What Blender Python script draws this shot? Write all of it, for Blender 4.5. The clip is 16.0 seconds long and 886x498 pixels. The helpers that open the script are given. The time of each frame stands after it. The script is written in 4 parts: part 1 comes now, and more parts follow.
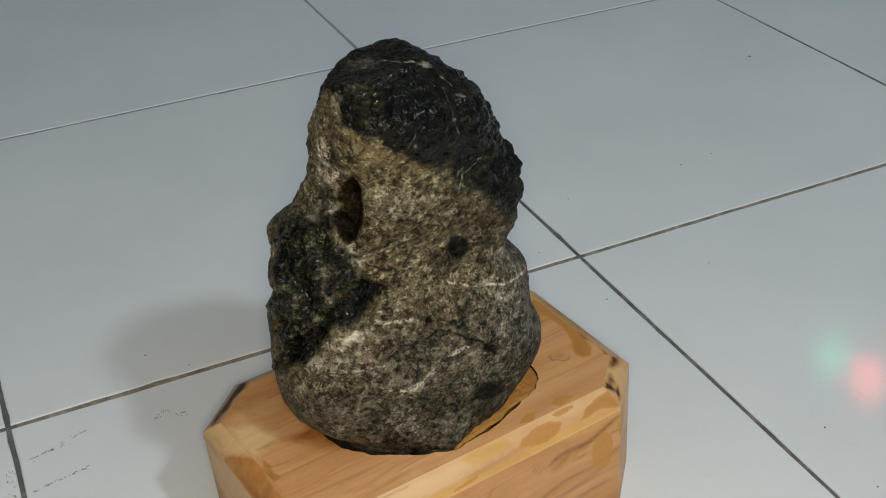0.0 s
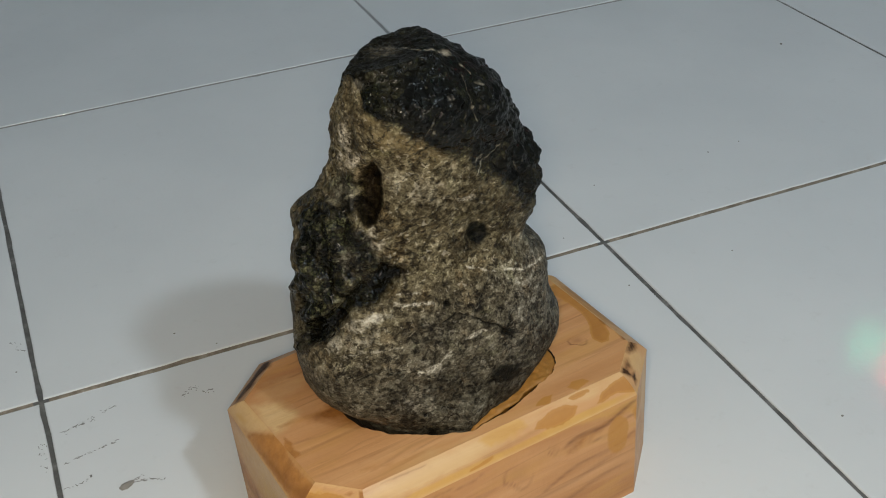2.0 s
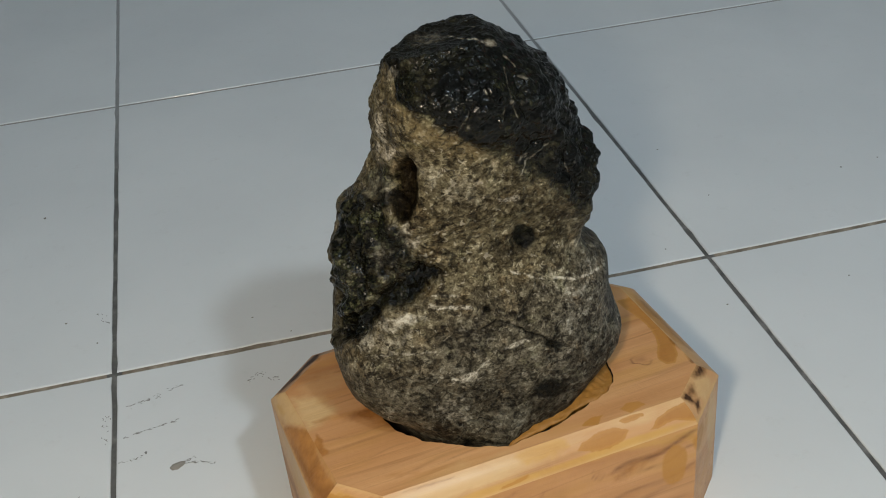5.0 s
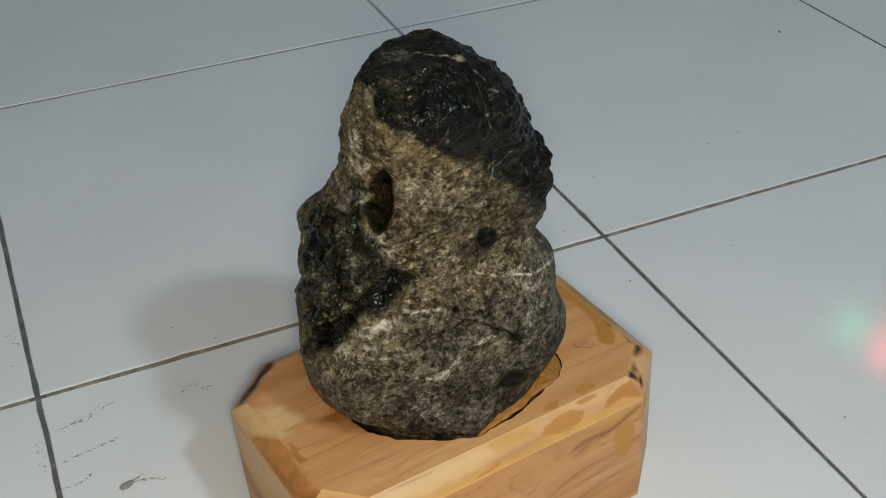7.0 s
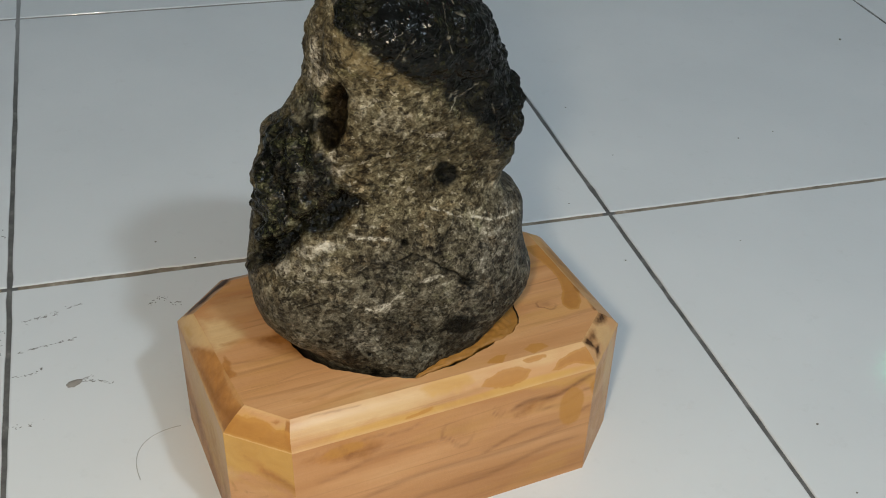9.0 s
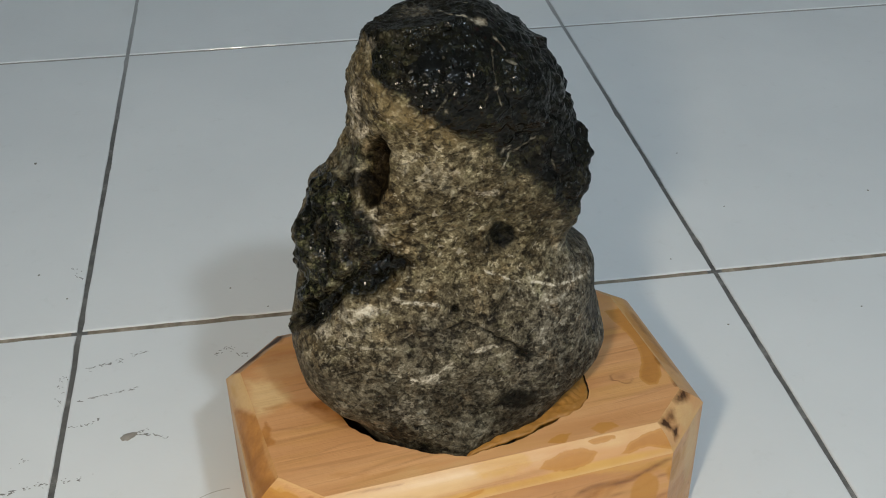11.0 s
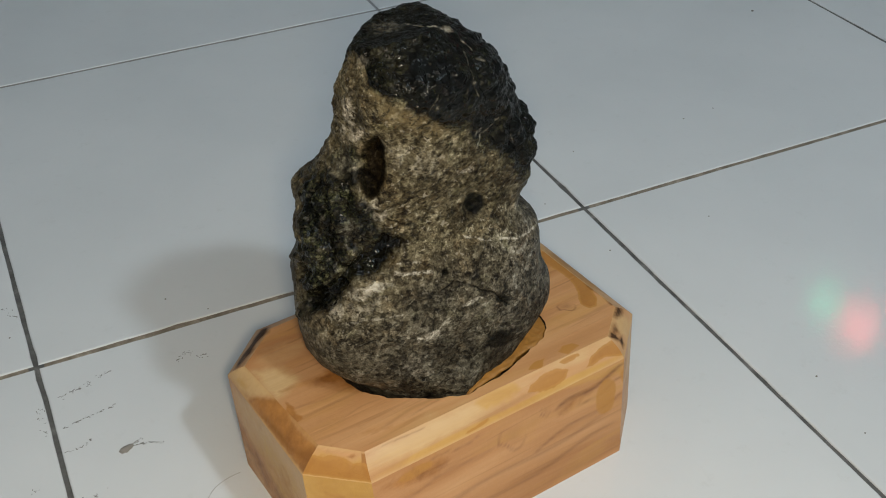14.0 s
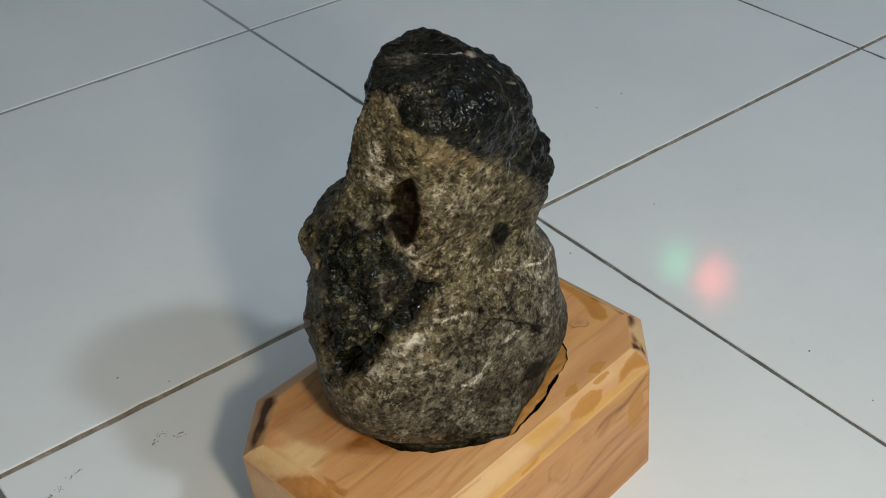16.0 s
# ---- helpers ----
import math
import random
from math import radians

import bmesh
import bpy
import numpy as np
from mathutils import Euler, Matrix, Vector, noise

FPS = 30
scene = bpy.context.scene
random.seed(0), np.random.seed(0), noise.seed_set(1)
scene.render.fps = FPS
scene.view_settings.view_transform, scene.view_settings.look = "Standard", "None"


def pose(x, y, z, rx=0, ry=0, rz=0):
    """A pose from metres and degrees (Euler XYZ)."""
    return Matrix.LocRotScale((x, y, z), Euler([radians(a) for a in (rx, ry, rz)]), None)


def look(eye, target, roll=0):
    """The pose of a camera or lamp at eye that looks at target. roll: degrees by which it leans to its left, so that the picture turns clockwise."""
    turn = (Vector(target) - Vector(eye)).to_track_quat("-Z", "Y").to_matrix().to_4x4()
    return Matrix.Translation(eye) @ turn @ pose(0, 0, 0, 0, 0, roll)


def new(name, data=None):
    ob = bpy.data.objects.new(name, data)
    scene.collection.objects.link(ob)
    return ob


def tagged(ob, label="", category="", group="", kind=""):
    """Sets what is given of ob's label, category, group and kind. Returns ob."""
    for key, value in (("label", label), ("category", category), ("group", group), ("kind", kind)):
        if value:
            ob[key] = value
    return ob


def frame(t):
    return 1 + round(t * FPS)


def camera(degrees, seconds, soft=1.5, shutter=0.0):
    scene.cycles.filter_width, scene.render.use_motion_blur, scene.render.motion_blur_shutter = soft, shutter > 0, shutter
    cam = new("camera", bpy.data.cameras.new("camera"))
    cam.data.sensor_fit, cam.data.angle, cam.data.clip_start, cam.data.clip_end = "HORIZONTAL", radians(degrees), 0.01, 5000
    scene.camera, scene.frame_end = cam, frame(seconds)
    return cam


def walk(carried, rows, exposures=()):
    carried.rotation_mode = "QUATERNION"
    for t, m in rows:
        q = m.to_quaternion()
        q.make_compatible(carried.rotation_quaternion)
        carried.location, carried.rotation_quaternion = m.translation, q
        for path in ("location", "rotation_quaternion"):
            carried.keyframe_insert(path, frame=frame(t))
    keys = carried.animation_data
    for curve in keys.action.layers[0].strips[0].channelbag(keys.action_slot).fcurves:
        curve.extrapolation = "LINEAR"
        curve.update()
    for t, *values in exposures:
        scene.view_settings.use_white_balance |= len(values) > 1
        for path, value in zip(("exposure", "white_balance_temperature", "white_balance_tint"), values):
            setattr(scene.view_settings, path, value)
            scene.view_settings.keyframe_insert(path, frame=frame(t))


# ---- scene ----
cam = camera(43.31, 16.0, soft=1.0)
PATH = [
    (0, (0.0304, -0.5720, 0.4495), (0.7250, 0.9520, -0.6436), -1.86),
    (0.5, (0.0211, -0.5723, 0.4551), (0.7409, 0.9305, -0.6510), -1.24),
    (1, (0.0258, -0.5773, 0.4548), (0.7637, 0.9128, -0.6566), -0.76),
    (1.5, (0.0321, -0.5802, 0.4543), (0.7438, 0.9197, -0.6608), -0.96),
    (2, (0.0349, -0.5827, 0.4553), (0.6623, 0.9535, -0.6611), -2.37),
    (2.5, (0.0447, -0.5889, 0.4545), (0.6551, 0.9574, -0.6575), -1.94),
    (3, (0.0565, -0.5956, 0.4496), (0.6043, 0.9837, -0.6485), -1.97),
    (3.5, (0.0691, -0.6053, 0.4487), (0.4789, 1.0221, -0.6392), -3.04),
    (5.8, (0.1089, -0.5637, 0.4344), (0.4174, 1.0715, -0.6750), -4.92),
    (6, (0.0967, -0.5612, 0.4379), (0.4169, 1.0686, -0.6762), -5.55),
    (6.5, (0.0589, -0.5568, 0.4530), (0.5729, 0.9881, -0.7086), -2.40),
    (7, (0.0288, -0.5631, 0.4662), (0.6743, 0.9301, -0.6972), -1.26),
    (7.5, (0.0069, -0.5666, 0.4763), (0.7036, 0.8919, -0.7016), -1.64),
    (8, (0.0042, -0.5839, 0.4826), (0.7143, 0.8533, -0.7133), -1.01),
    (8.2, (0.0172, -0.5875, 0.4728), (0.7215, 0.8537, -0.7218), 1.01),
    (10.3, (0.1350, -0.5832, 0.4190), (0.4081, 1.0447, -0.7102), 0.93),
    (10.5, (0.1363, -0.5761, 0.4189), (0.4039, 1.0524, -0.7110), 0.77),
    (11, (0.1343, -0.5526, 0.4215), (0.3919, 1.0751, -0.7117), -0.15),
    (11.5, (0.1239, -0.5292, 0.4267), (0.3795, 1.0941, -0.7132), -1.96),
    (12, (0.1087, -0.5155, 0.4250), (0.4294, 1.0904, -0.7232), -4.52),
    (12.5, (0.0755, -0.5126, 0.4315), (0.5901, 1.0253, -0.7389), -2.44),
    (13, (0.0510, -0.5306, 0.4484), (0.6273, 0.9754, -0.7347), -2.77),
    (13.5, (0.0281, -0.5606, 0.4605), (0.6836, 0.9117, -0.7238), -1.71),
    (14, (0.0131, -0.5836, 0.4703), (0.6902, 0.8813, -0.7110), -0.95),
    (14.5, (0.0080, -0.6067, 0.4869), (0.6906, 0.8541, -0.6964), -0.63),
    (15, (-0.0103, -0.5709, 0.4726), (0.6879, 0.8933, -0.6973), -2.71),
    (15.5, (-0.0472, -0.5256, 0.4756), (0.7642, 0.8659, -0.7099), -4.17),
    (16, (-0.0549, -0.4904, 0.4673), (0.9165, 0.7825, -0.7311), -1.70),
]
EXPOSURE = [(0.0, 0.03), (2.0, 0.0), (3.5, -0.02), (7.0, 0.02), (10.3, 0.09), (11.0, 0.13), (12.0, 0.15), (12.6, 0.08), (13.5, 0.05), (14.3, -0.03), (15.0, -0.03), (16.0, 0.09)]
walk(cam, [(t, look(eye, target, roll)) for t, eye, target, roll in PATH], EXPOSURE)

# ---- light ----
world = bpy.data.worlds.new("room_dark")
world.use_nodes = True
world.node_tree.nodes["Background"].inputs[0].default_value = (0.75, 0.85, 1.0, 1)
world.node_tree.nodes["Background"].inputs[1].default_value = 0.02
scene.world = world


def lamp(name, at, watts, colour, radius):
    data = bpy.data.lights.new(name, "POINT")
    data.energy, data.color, data.shadow_soft_size = watts, colour, radius
    ob = new(name, data)
    ob.location = at
    return ob


lamp("ceiling_bulb", (0.78, -1.38, 1.76), 45.5, (0.745, 0.89, 1.0), 0.075)
lamp("phone_torch", (0.030, -0.575, 0.442), 6.9, (1.0, 0.865, 0.66), 0.026)
lamp("green_led", (1.385, 0.628, 0.9), 0.155, (0.05, 1.0, 0.50), 0.028)
lamp("red_led", (1.395, 0.545, 0.9), 0.42, (1.0, 0.12, 0.12), 0.032)


# ---- materials ----
def material(name):
    m = bpy.data.materials.new(name)
    m.use_nodes = True
    t = m.node_tree
    return m, t, t.nodes["Principled BSDF"]


def node(t, kind, values=None, **props):
    n = t.nodes.new(kind)
    for k, v in props.items():
        setattr(n, k, v)
    for k, v in (values or {}).items():
        n.inputs[k].default_value = v
    return n


def link(t, a, b):
    t.links.new(a, b)


def ramp(t, fac, stops):
    n = t.nodes.new("ShaderNodeValToRGB")
    e = n.color_ramp.elements
    while len(e) < len(stops):
        e.new(0.5)
    for k, (p, c) in zip(e, stops):
        k.position, k.color = p, (*c, 1)
    link(t, fac, n.inputs[0])
    return n.outputs[0]


def mix(t, fac, a, b, blend="MIX"):
    n = node(t, "ShaderNodeMix", data_type="RGBA", blend_type=blend)
    for s, v in ((n.inputs[0], fac), (n.inputs[6], a), (n.inputs[7], b)):
        if isinstance(v, (int, float)):
            s.default_value = v
        elif isinstance(v, tuple):
            s.default_value = (*v, 1)
        else:
            link(t, v, s)
    return n.outputs[2]


def calc(t, op, a, b=0.0, c=None, clamp=False):
    n = node(t, "ShaderNodeMath", operation=op, use_clamp=clamp)
    for s, v in zip(n.inputs, (a, b, c)):
        if v is None:
            continue
        if isinstance(v, (int, float)):
            s.default_value = v
        else:
            link(t, v, s)
    return n.outputs[0]


def coords(t, scale=(1, 1, 1), shift=(0, 0, 0), turn=(0, 0, 0)):
    c = node(t, "ShaderNodeTexCoord")
    m = node(t, "ShaderNodeMapping", {"Scale": scale, "Location": shift, "Rotation": turn})
    link(t, c.outputs["Object"], m.inputs[0])
    return m.outputs[0]


def noise_tex(t, vec, scale, detail=4.0, rough=0.55, distort=0.0):
    n = node(t, "ShaderNodeTexNoise", {"Scale": scale, "Detail": detail, "Roughness": rough, "Distortion": distort})
    link(t, vec, n.inputs["Vector"])
    return n.outputs["Fac"]


def bump(t, bsdf, height, strength, distance):
    b = node(t, "ShaderNodeBump", {"Strength": strength, "Distance": distance})
    link(t, height, b.inputs["Height"])
    link(t, b.outputs[0], bsdf.inputs["Normal"])


def tile_material():
    m, t, p = material("white_glazed_ceramic")
    v = coords(t)
    info = node(t, "ShaderNodeObjectInfo")
    big = noise_tex(t, v, 6, 4)
    base = ramp(t, big, [(0.3, (0.70, 0.71, 0.71)), (0.7, (0.77, 0.775, 0.77))])
    base = mix(t, calc(t, "MULTIPLY", info.outputs["Random"], 0.25), base, (0.70, 0.72, 0.73))
    fine = noise_tex(t, v, 70, 5, 0.7)
    base = mix(t, calc(t, "MULTIPLY_ADD", fine, 1.2, -0.72, True), base, (0.52, 0.51, 0.48))
    link(t, base, p.inputs["Base Color"])
    r = ramp(t, noise_tex(t, v, 14, 5), [(0.3, (0.055,) * 3), (0.7, (0.085,) * 3)])
    link(t, r, p.inputs["Roughness"])
    bump(t, p, noise_tex(t, v, 300, 2), 0.14, 0.0005)
    return m


def grout_material():
    m, t, p = material("dirty_grout")
    v = coords(t)
    n = noise_tex(t, v, 55, 6, 0.7)
    c = ramp(t, n, [(0.3, (0.11, 0.088, 0.064)), (0.55, (0.28, 0.23, 0.172)), (0.75, (0.52, 0.46, 0.385))])
    xyz = node(t, "ShaderNodeSeparateXYZ")
    link(t, v, xyz.inputs[0])
    clean = calc(t, "ADD", calc(t, "MULTIPLY_ADD", xyz.outputs[1], 5.0, -1.25), calc(t, "MULTIPLY_ADD", noise_tex(t, v, 5, 3), 1.2, -0.6))
    across = calc(t, "ABSOLUTE", calc(t, "SUBTRACT", calc(t, "FRACT", calc(t, "MULTIPLY_ADD", xyz.outputs[0], 2.5, 0.5)), 0.5))
    grey = ramp(t, n, [(0.3, (0.06, 0.06, 0.057)), (0.55, (0.135, 0.13, 0.122)), (0.75, (0.30, 0.29, 0.27))])
    c = mix(t, calc(t, "LESS_THAN", across, 0.012), c, grey)
    c = mix(t, calc(t, "MULTIPLY", calc(t, "ADD", clean, 0.0, clamp=True), 0.85), c, (0.36, 0.36, 0.355))
    link(t, c, p.inputs["Base Color"])
    p.inputs["Roughness"].default_value = 0.9
    bump(t, p, noise_tex(t, v, 400, 4), 0.6, 0.001)
    return m


def wood_material(name, varnish=0.0):
    """Light softwood with soft streaks along its length; cream, ochre, brown, varnish and scorch where the mesh says so."""
    m, t, p = material(name)
    lean = (0.05, 0.20, 0.03)
    warp = noise_tex(t, coords(t, (4, 14, 14)), 1.7, 3, 0.5)
    grain = noise_tex(t, coords(t, (2.4, 26, 26), (0.3, 0.1, 0.7), lean), 1.3, 5, 0.55, 1.2)
    g = calc(t, "ADD", grain, calc(t, "MULTIPLY_ADD", warp, 0.6, -0.30))
    base = ramp(t, g, [(0.22, (0.345, 0.138, 0.040)), (0.40, (0.475, 0.222, 0.081)), (0.56, (0.555, 0.278, 0.114)), (0.76, (0.64, 0.350, 0.160))])
    lines = noise_tex(t, coords(t, (6, 150, 150), (0, 0, 0), lean), 1.5, 4, 0.6, 0.8)
    base = mix(t, calc(t, "MULTIPLY_ADD", lines, 0.7, -0.38, True), base, (0.45, 0.22, 0.090))
    streak = noise_tex(t, coords(t, (2.2, 60, 60), (0.9, 0.4, 0.2), lean), 1.6, 3, 0.5, 2.2)
    base = mix(t, calc(t, "MULTIPLY_ADD", streak, 5.0, -2.95, True), base, (0.36, 0.165, 0.062))
    broad = noise_tex(t, coords(t, (5, 34, 34), (0.2, 0.7, 0.4), lean), 1.5, 2, 0.5, 1.5)
    base = mix(t, calc(t, "MULTIPLY_ADD", broad, 3.2, -1.65, True), base, mix(t, lines, (0.50, 0.235, 0.055), (0.62, 0.350, 0.120)))
    edge = noise_tex(t, coords(t), 75, 5, 0.62)
    soft = noise_tex(t, coords(t, (26, 60, 60)), 1.3, 5, 0.6, 1.0)
    fray = calc(t, "MULTIPLY_ADD", soft, 0.9, -0.45)
    hue = node(t, "ShaderNodeAttribute", attribute_name="wash")
    tints = node(t, "ShaderNodeSeparateColor")
    link(t, hue.outputs["Color"], tints.inputs[0])

    def spread(value, k, shift):
        return calc(t, "MULTIPLY_ADD", calc(t, "ADD", value, fray), k, shift, True)

    base = mix(t, spread(tints.outputs[0], 1.5, -0.35), base, mix(t, lines, (0.54, 0.315, 0.125), (0.71, 0.485, 0.245)))
    base = mix(t, calc(t, "MULTIPLY", spread(tints.outputs[1], 2.2, -0.55), 0.85), base, mix(t, soft, (0.47, 0.225, 0.034), (0.66, 0.385, 0.095)))
    base = mix(t, calc(t, "MULTIPLY", spread(tints.outputs[2], 2.4, -0.45), 0.92), base, mix(t, calc(t, "MULTIPLY_ADD", edge, 2.2, -0.62, True), (0.185, 0.055, 0.009), (0.56, 0.245, 0.056)))
    fig = node(t, "ShaderNodeAttribute", attribute_name="figure")
    fg = calc(t, "MULTIPLY", fig.outputs["Fac"], calc(t, "MULTIPLY_ADD", lines, 1.0, 0.45, True))
    base = mix(t, fg, base, (0.20, 0.080, 0.028))
    at = node(t, "ShaderNodeAttribute", attribute_name="wear")
    sep = node(t, "ShaderNodeSeparateColor")
    link(t, at.outputs["Color"], sep.inputs[0])
    bare = mix(t, soft, (0.54, 0.295, 0.095), (0.69, 0.450, 0.215))
    base = mix(t, calc(t, "MULTIPLY", sep.outputs[2], 0.7), base, bare)
    st = calc(t, "ADD", sep.outputs[0], calc(t, "MULTIPLY_ADD", edge, 0.5, -0.25))
    st = calc(t, "ADD", st, calc(t, "MULTIPLY", calc(t, "MULTIPLY_ADD", soft, 3.0, -1.65), varnish))
    deep = calc(t, "MULTIPLY_ADD", st, 2.0, -1.5, True)
    st = calc(t, "MULTIPLY_ADD", st, 7.0, -3.2, True)
    tint = mix(t, deep, (0.47, 0.212, 0.040), mix(t, soft, (0.28, 0.100, 0.018), (0.44, 0.185, 0.034)))
    base = mix(t, calc(t, "MULTIPLY", st, calc(t, "MULTIPLY_ADD", deep, 0.10, 0.86)), base, tint)
    ch = calc(t, "ADD", sep.outputs[1], calc(t, "MULTIPLY_ADD", edge, 1.3, -0.65))
    ch = calc(t, "MULTIPLY_ADD", ch, 1.5, -0.52, True)
    base = mix(t, calc(t, "MULTIPLY", ch, 0.96), base, mix(t, calc(t, "MULTIPLY_ADD", ch, 2.0, -0.9, True), (0.16, 0.060, 0.020), (0.042, 0.018, 0.010)))
    link(t, base, p.inputs["Base Color"])
    link(t, calc(t, "MULTIPLY_ADD", lines, 0.25, 0.36), p.inputs["Roughness"])
    link(t, calc(t, "MULTIPLY_ADD", ch, -0.32, 0.4), p.inputs["Specular IOR Level"])
    link(t, calc(t, "MULTIPLY_ADD", ch, -0.12, 0.12, True), p.inputs["Coat Weight"])
    p.inputs["Coat Roughness"].default_value = 0.22
    bump(t, p, calc(t, "ADD", lines, calc(t, "MULTIPLY", edge, 0.8)), 0.40, 0.0011)
    return m


def rock_material():
    """Granular khaki-brown stone, near black and wet-looking on the cap and the side lobe."""
    m, t, p = material("weathered_river_stone")
    at = node(t, "ShaderNodeAttribute", attribute_name="tone")
    sep = node(t, "ShaderNodeSeparateColor")
    link(t, at.outputs["Color"], sep.inputs[0])
    dark, pale, warm = sep.outputs
    gloss = at.outputs["Alpha"]
    at2 = node(t, "ShaderNodeAttribute", attribute_name="mark")
    sep2 = node(t, "ShaderNodeSeparateColor")
    link(t, at2.outputs["Color"], sep2.inputs[0])
    olive, band, hollow = sep2.outputs
    v = coords(t, (1, 1, 1.15), (0, 0, 0), (0.2, 0.5, 0.3))
    low = noise_tex(t, v, 46, 4, 0.6, 0.6)
    clump = noise_tex(t, v, 190, 3, 0.6, 0.7)
    fleck = noise_tex(t, v, 430, 3, 0.6, 0.6)
    fine = noise_tex(t, v, 1000, 2, 0.6)
    wob = node(t, "ShaderNodeTexNoise", {"Scale": 420.0, "Detail": 2.0})
    link(t, v, wob.inputs["Vector"])
    small = node(t, "ShaderNodeVectorMath", {1: (0.0035, 0.0035, 0.0035)}, operation="MULTIPLY")
    link(t, wob.outputs["Color"], small.inputs[0])
    bent = node(t, "ShaderNodeVectorMath", operation="ADD")
    link(t, v, bent.inputs[0])
    link(t, small.outputs[0], bent.inputs[1])
    cell = node(t, "ShaderNodeTexVoronoi", {"Scale": 390.0, "Randomness": 1.0})
    link(t, bent.outputs[0], cell.inputs["Vector"])
    grain = node(t, "ShaderNodeSeparateColor")
    link(t, cell.outputs["Color"], grain.inputs[0])
    s = calc(t, "MULTIPLY_ADD", low, 0.60, -0.30)
    s = calc(t, "ADD", s, calc(t, "MULTIPLY_ADD", clump, 0.50, -0.25))
    s = calc(t, "ADD", s, calc(t, "MULTIPLY_ADD", fleck, 0.58, -0.29))
    s = calc(t, "ADD", s, calc(t, "MULTIPLY_ADD", fine, 0.42, -0.21))
    s = calc(t, "ADD", s, calc(t, "MULTIPLY_ADD", grain.outputs[0], 0.20, 0.39))
    grey = ramp(t, s, [(0.26, (0.009, 0.0072, 0.005)), (0.42, (0.048, 0.040, 0.028)), (0.52, (0.100, 0.085, 0.060)), (0.64, (0.168, 0.146, 0.109)), (0.82, (0.42, 0.385, 0.31))])
    buff = ramp(t, s, [(0.26, (0.013, 0.009, 0.0045)), (0.42, (0.064, 0.049, 0.025)), (0.52, (0.117, 0.094, 0.052)), (0.64, (0.197, 0.166, 0.100)), (0.82, (0.50, 0.43, 0.30))])
    base = mix(t, warm, grey, buff)
    # pale hairlines in the grey parts
    thread = noise_tex(t, coords(t, (1, 1, 2.2), (0.2, 0.6, 0.1), (0.3, 0.5, 0.6)), 62, 3, 0.55, 0.4)
    thin = calc(t, "MULTIPLY_ADD", calc(t, "ABSOLUTE", calc(t, "SUBTRACT", thread, 0.5)), -75.0, 1.0, True)
    thin = calc(t, "MULTIPLY", thin, calc(t, "MULTIPLY_ADD", clump, 5.0, -2.2, True))
    base = mix(t, calc(t, "MULTIPLY", thin, calc(t, "MULTIPLY_ADD", warm, -0.6, 0.5, True)), base, (0.36, 0.33, 0.265))
    # rusty and greenish patches in the ground
    patch = noise_tex(t, coords(t, (1, 1, 1), (0.5, 0.9, 0.2), (0.7, 0.1, 0.5)), 75, 4, 0.65, 0.5)
    base = mix(t, calc(t, "MULTIPLY_ADD", patch, 4.0, -2.2, True), base, mix(t, 1.0, base, (1.0, 0.80, 0.58), "MULTIPLY"))
    base = mix(t, calc(t, "MULTIPLY_ADD", patch, -4.0, 1.75, True), base, mix(t, 1.0, base, (0.86, 0.92, 0.72), "MULTIPLY"))
    base = mix(t, calc(t, "MULTIPLY", band, 0.65), base, mix(t, fleck, (0.115, 0.083, 0.036), (0.22, 0.165, 0.080)))
    pit = noise_tex(t, coords(t, (1, 1, 1.1), (0.3, 0.1, 0.2), (0.4, 0.6, 0.1)), 290, 3, 0.6, 0.8)
    pits = calc(t, "MULTIPLY_ADD", pit, 18.0, -10.1, True)
    crumb = noise_tex(t, coords(t, (1, 1, 1.1), (0.7, 0.2, 0.5), (0.1, 0.7, 0.4)), 330, 2, 0.5, 0.8)
    base = mix(t, calc(t, "MULTIPLY", calc(t, "MULTIPLY_ADD", crumb, 18.0, -11.4, True), calc(t, "MULTIPLY_ADD", warm, 0.35, 0.22)), base, (0.40, 0.35, 0.265))
    holes = calc(t, "MULTIPLY", pits, 0.68)
    base = mix(t, holes, base, (0.008, 0.006, 0.004))
    # dark crust and other dark parts: nearly black, with olive crumbs where it is mossy
    black = ramp(t, s, [(0.44, (0.0010, 0.0010, 0.0005)), (0.60, (0.0040, 0.0040, 0.0018)), (0.74, (0.0100, 0.0098, 0.0042)), (0.90, (0.045, 0.042, 0.020))])
    green = ramp(t, s, [(0.40, (0.0016, 0.0017, 0.0008)), (0.54, (0.0075, 0.0078, 0.0030)), (0.64, (0.032, 0.033, 0.0135)), (0.78, (0.150, 0.145, 0.072))])
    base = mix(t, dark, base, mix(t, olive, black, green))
    base = mix(t, calc(t, "MULTIPLY", hollow, 0.5), base, mix(t, 1.0, base, (1.0, 0.62, 0.36), "MULTIPLY"))
    white = ramp(t, s, [(0.30, (0.15, 0.125, 0.085)), (0.50, (0.38, 0.335, 0.26)), (0.68, (0.62, 0.565, 0.46))])
    base = mix(t, calc(t, "MULTIPLY", pale, calc(t, "MULTIPLY_ADD", s, 3.4, -0.95, True)), base, white)
    link(t, base, p.inputs["Base Color"])
    rough = calc(t, "MULTIPLY_ADD", gloss, -0.40, 0.50)
    link(t, calc(t, "ADD", rough, calc(t, "MULTIPLY_ADD", clump, 0.12, -0.06)), p.inputs["Roughness"])
    dry = calc(t, "ADD", calc(t, "MULTIPLY", fleck, 0.20), calc(t, "MULTIPLY_ADD", holes, -0.34, calc(t, "MULTIPLY", clump, 0.40)))
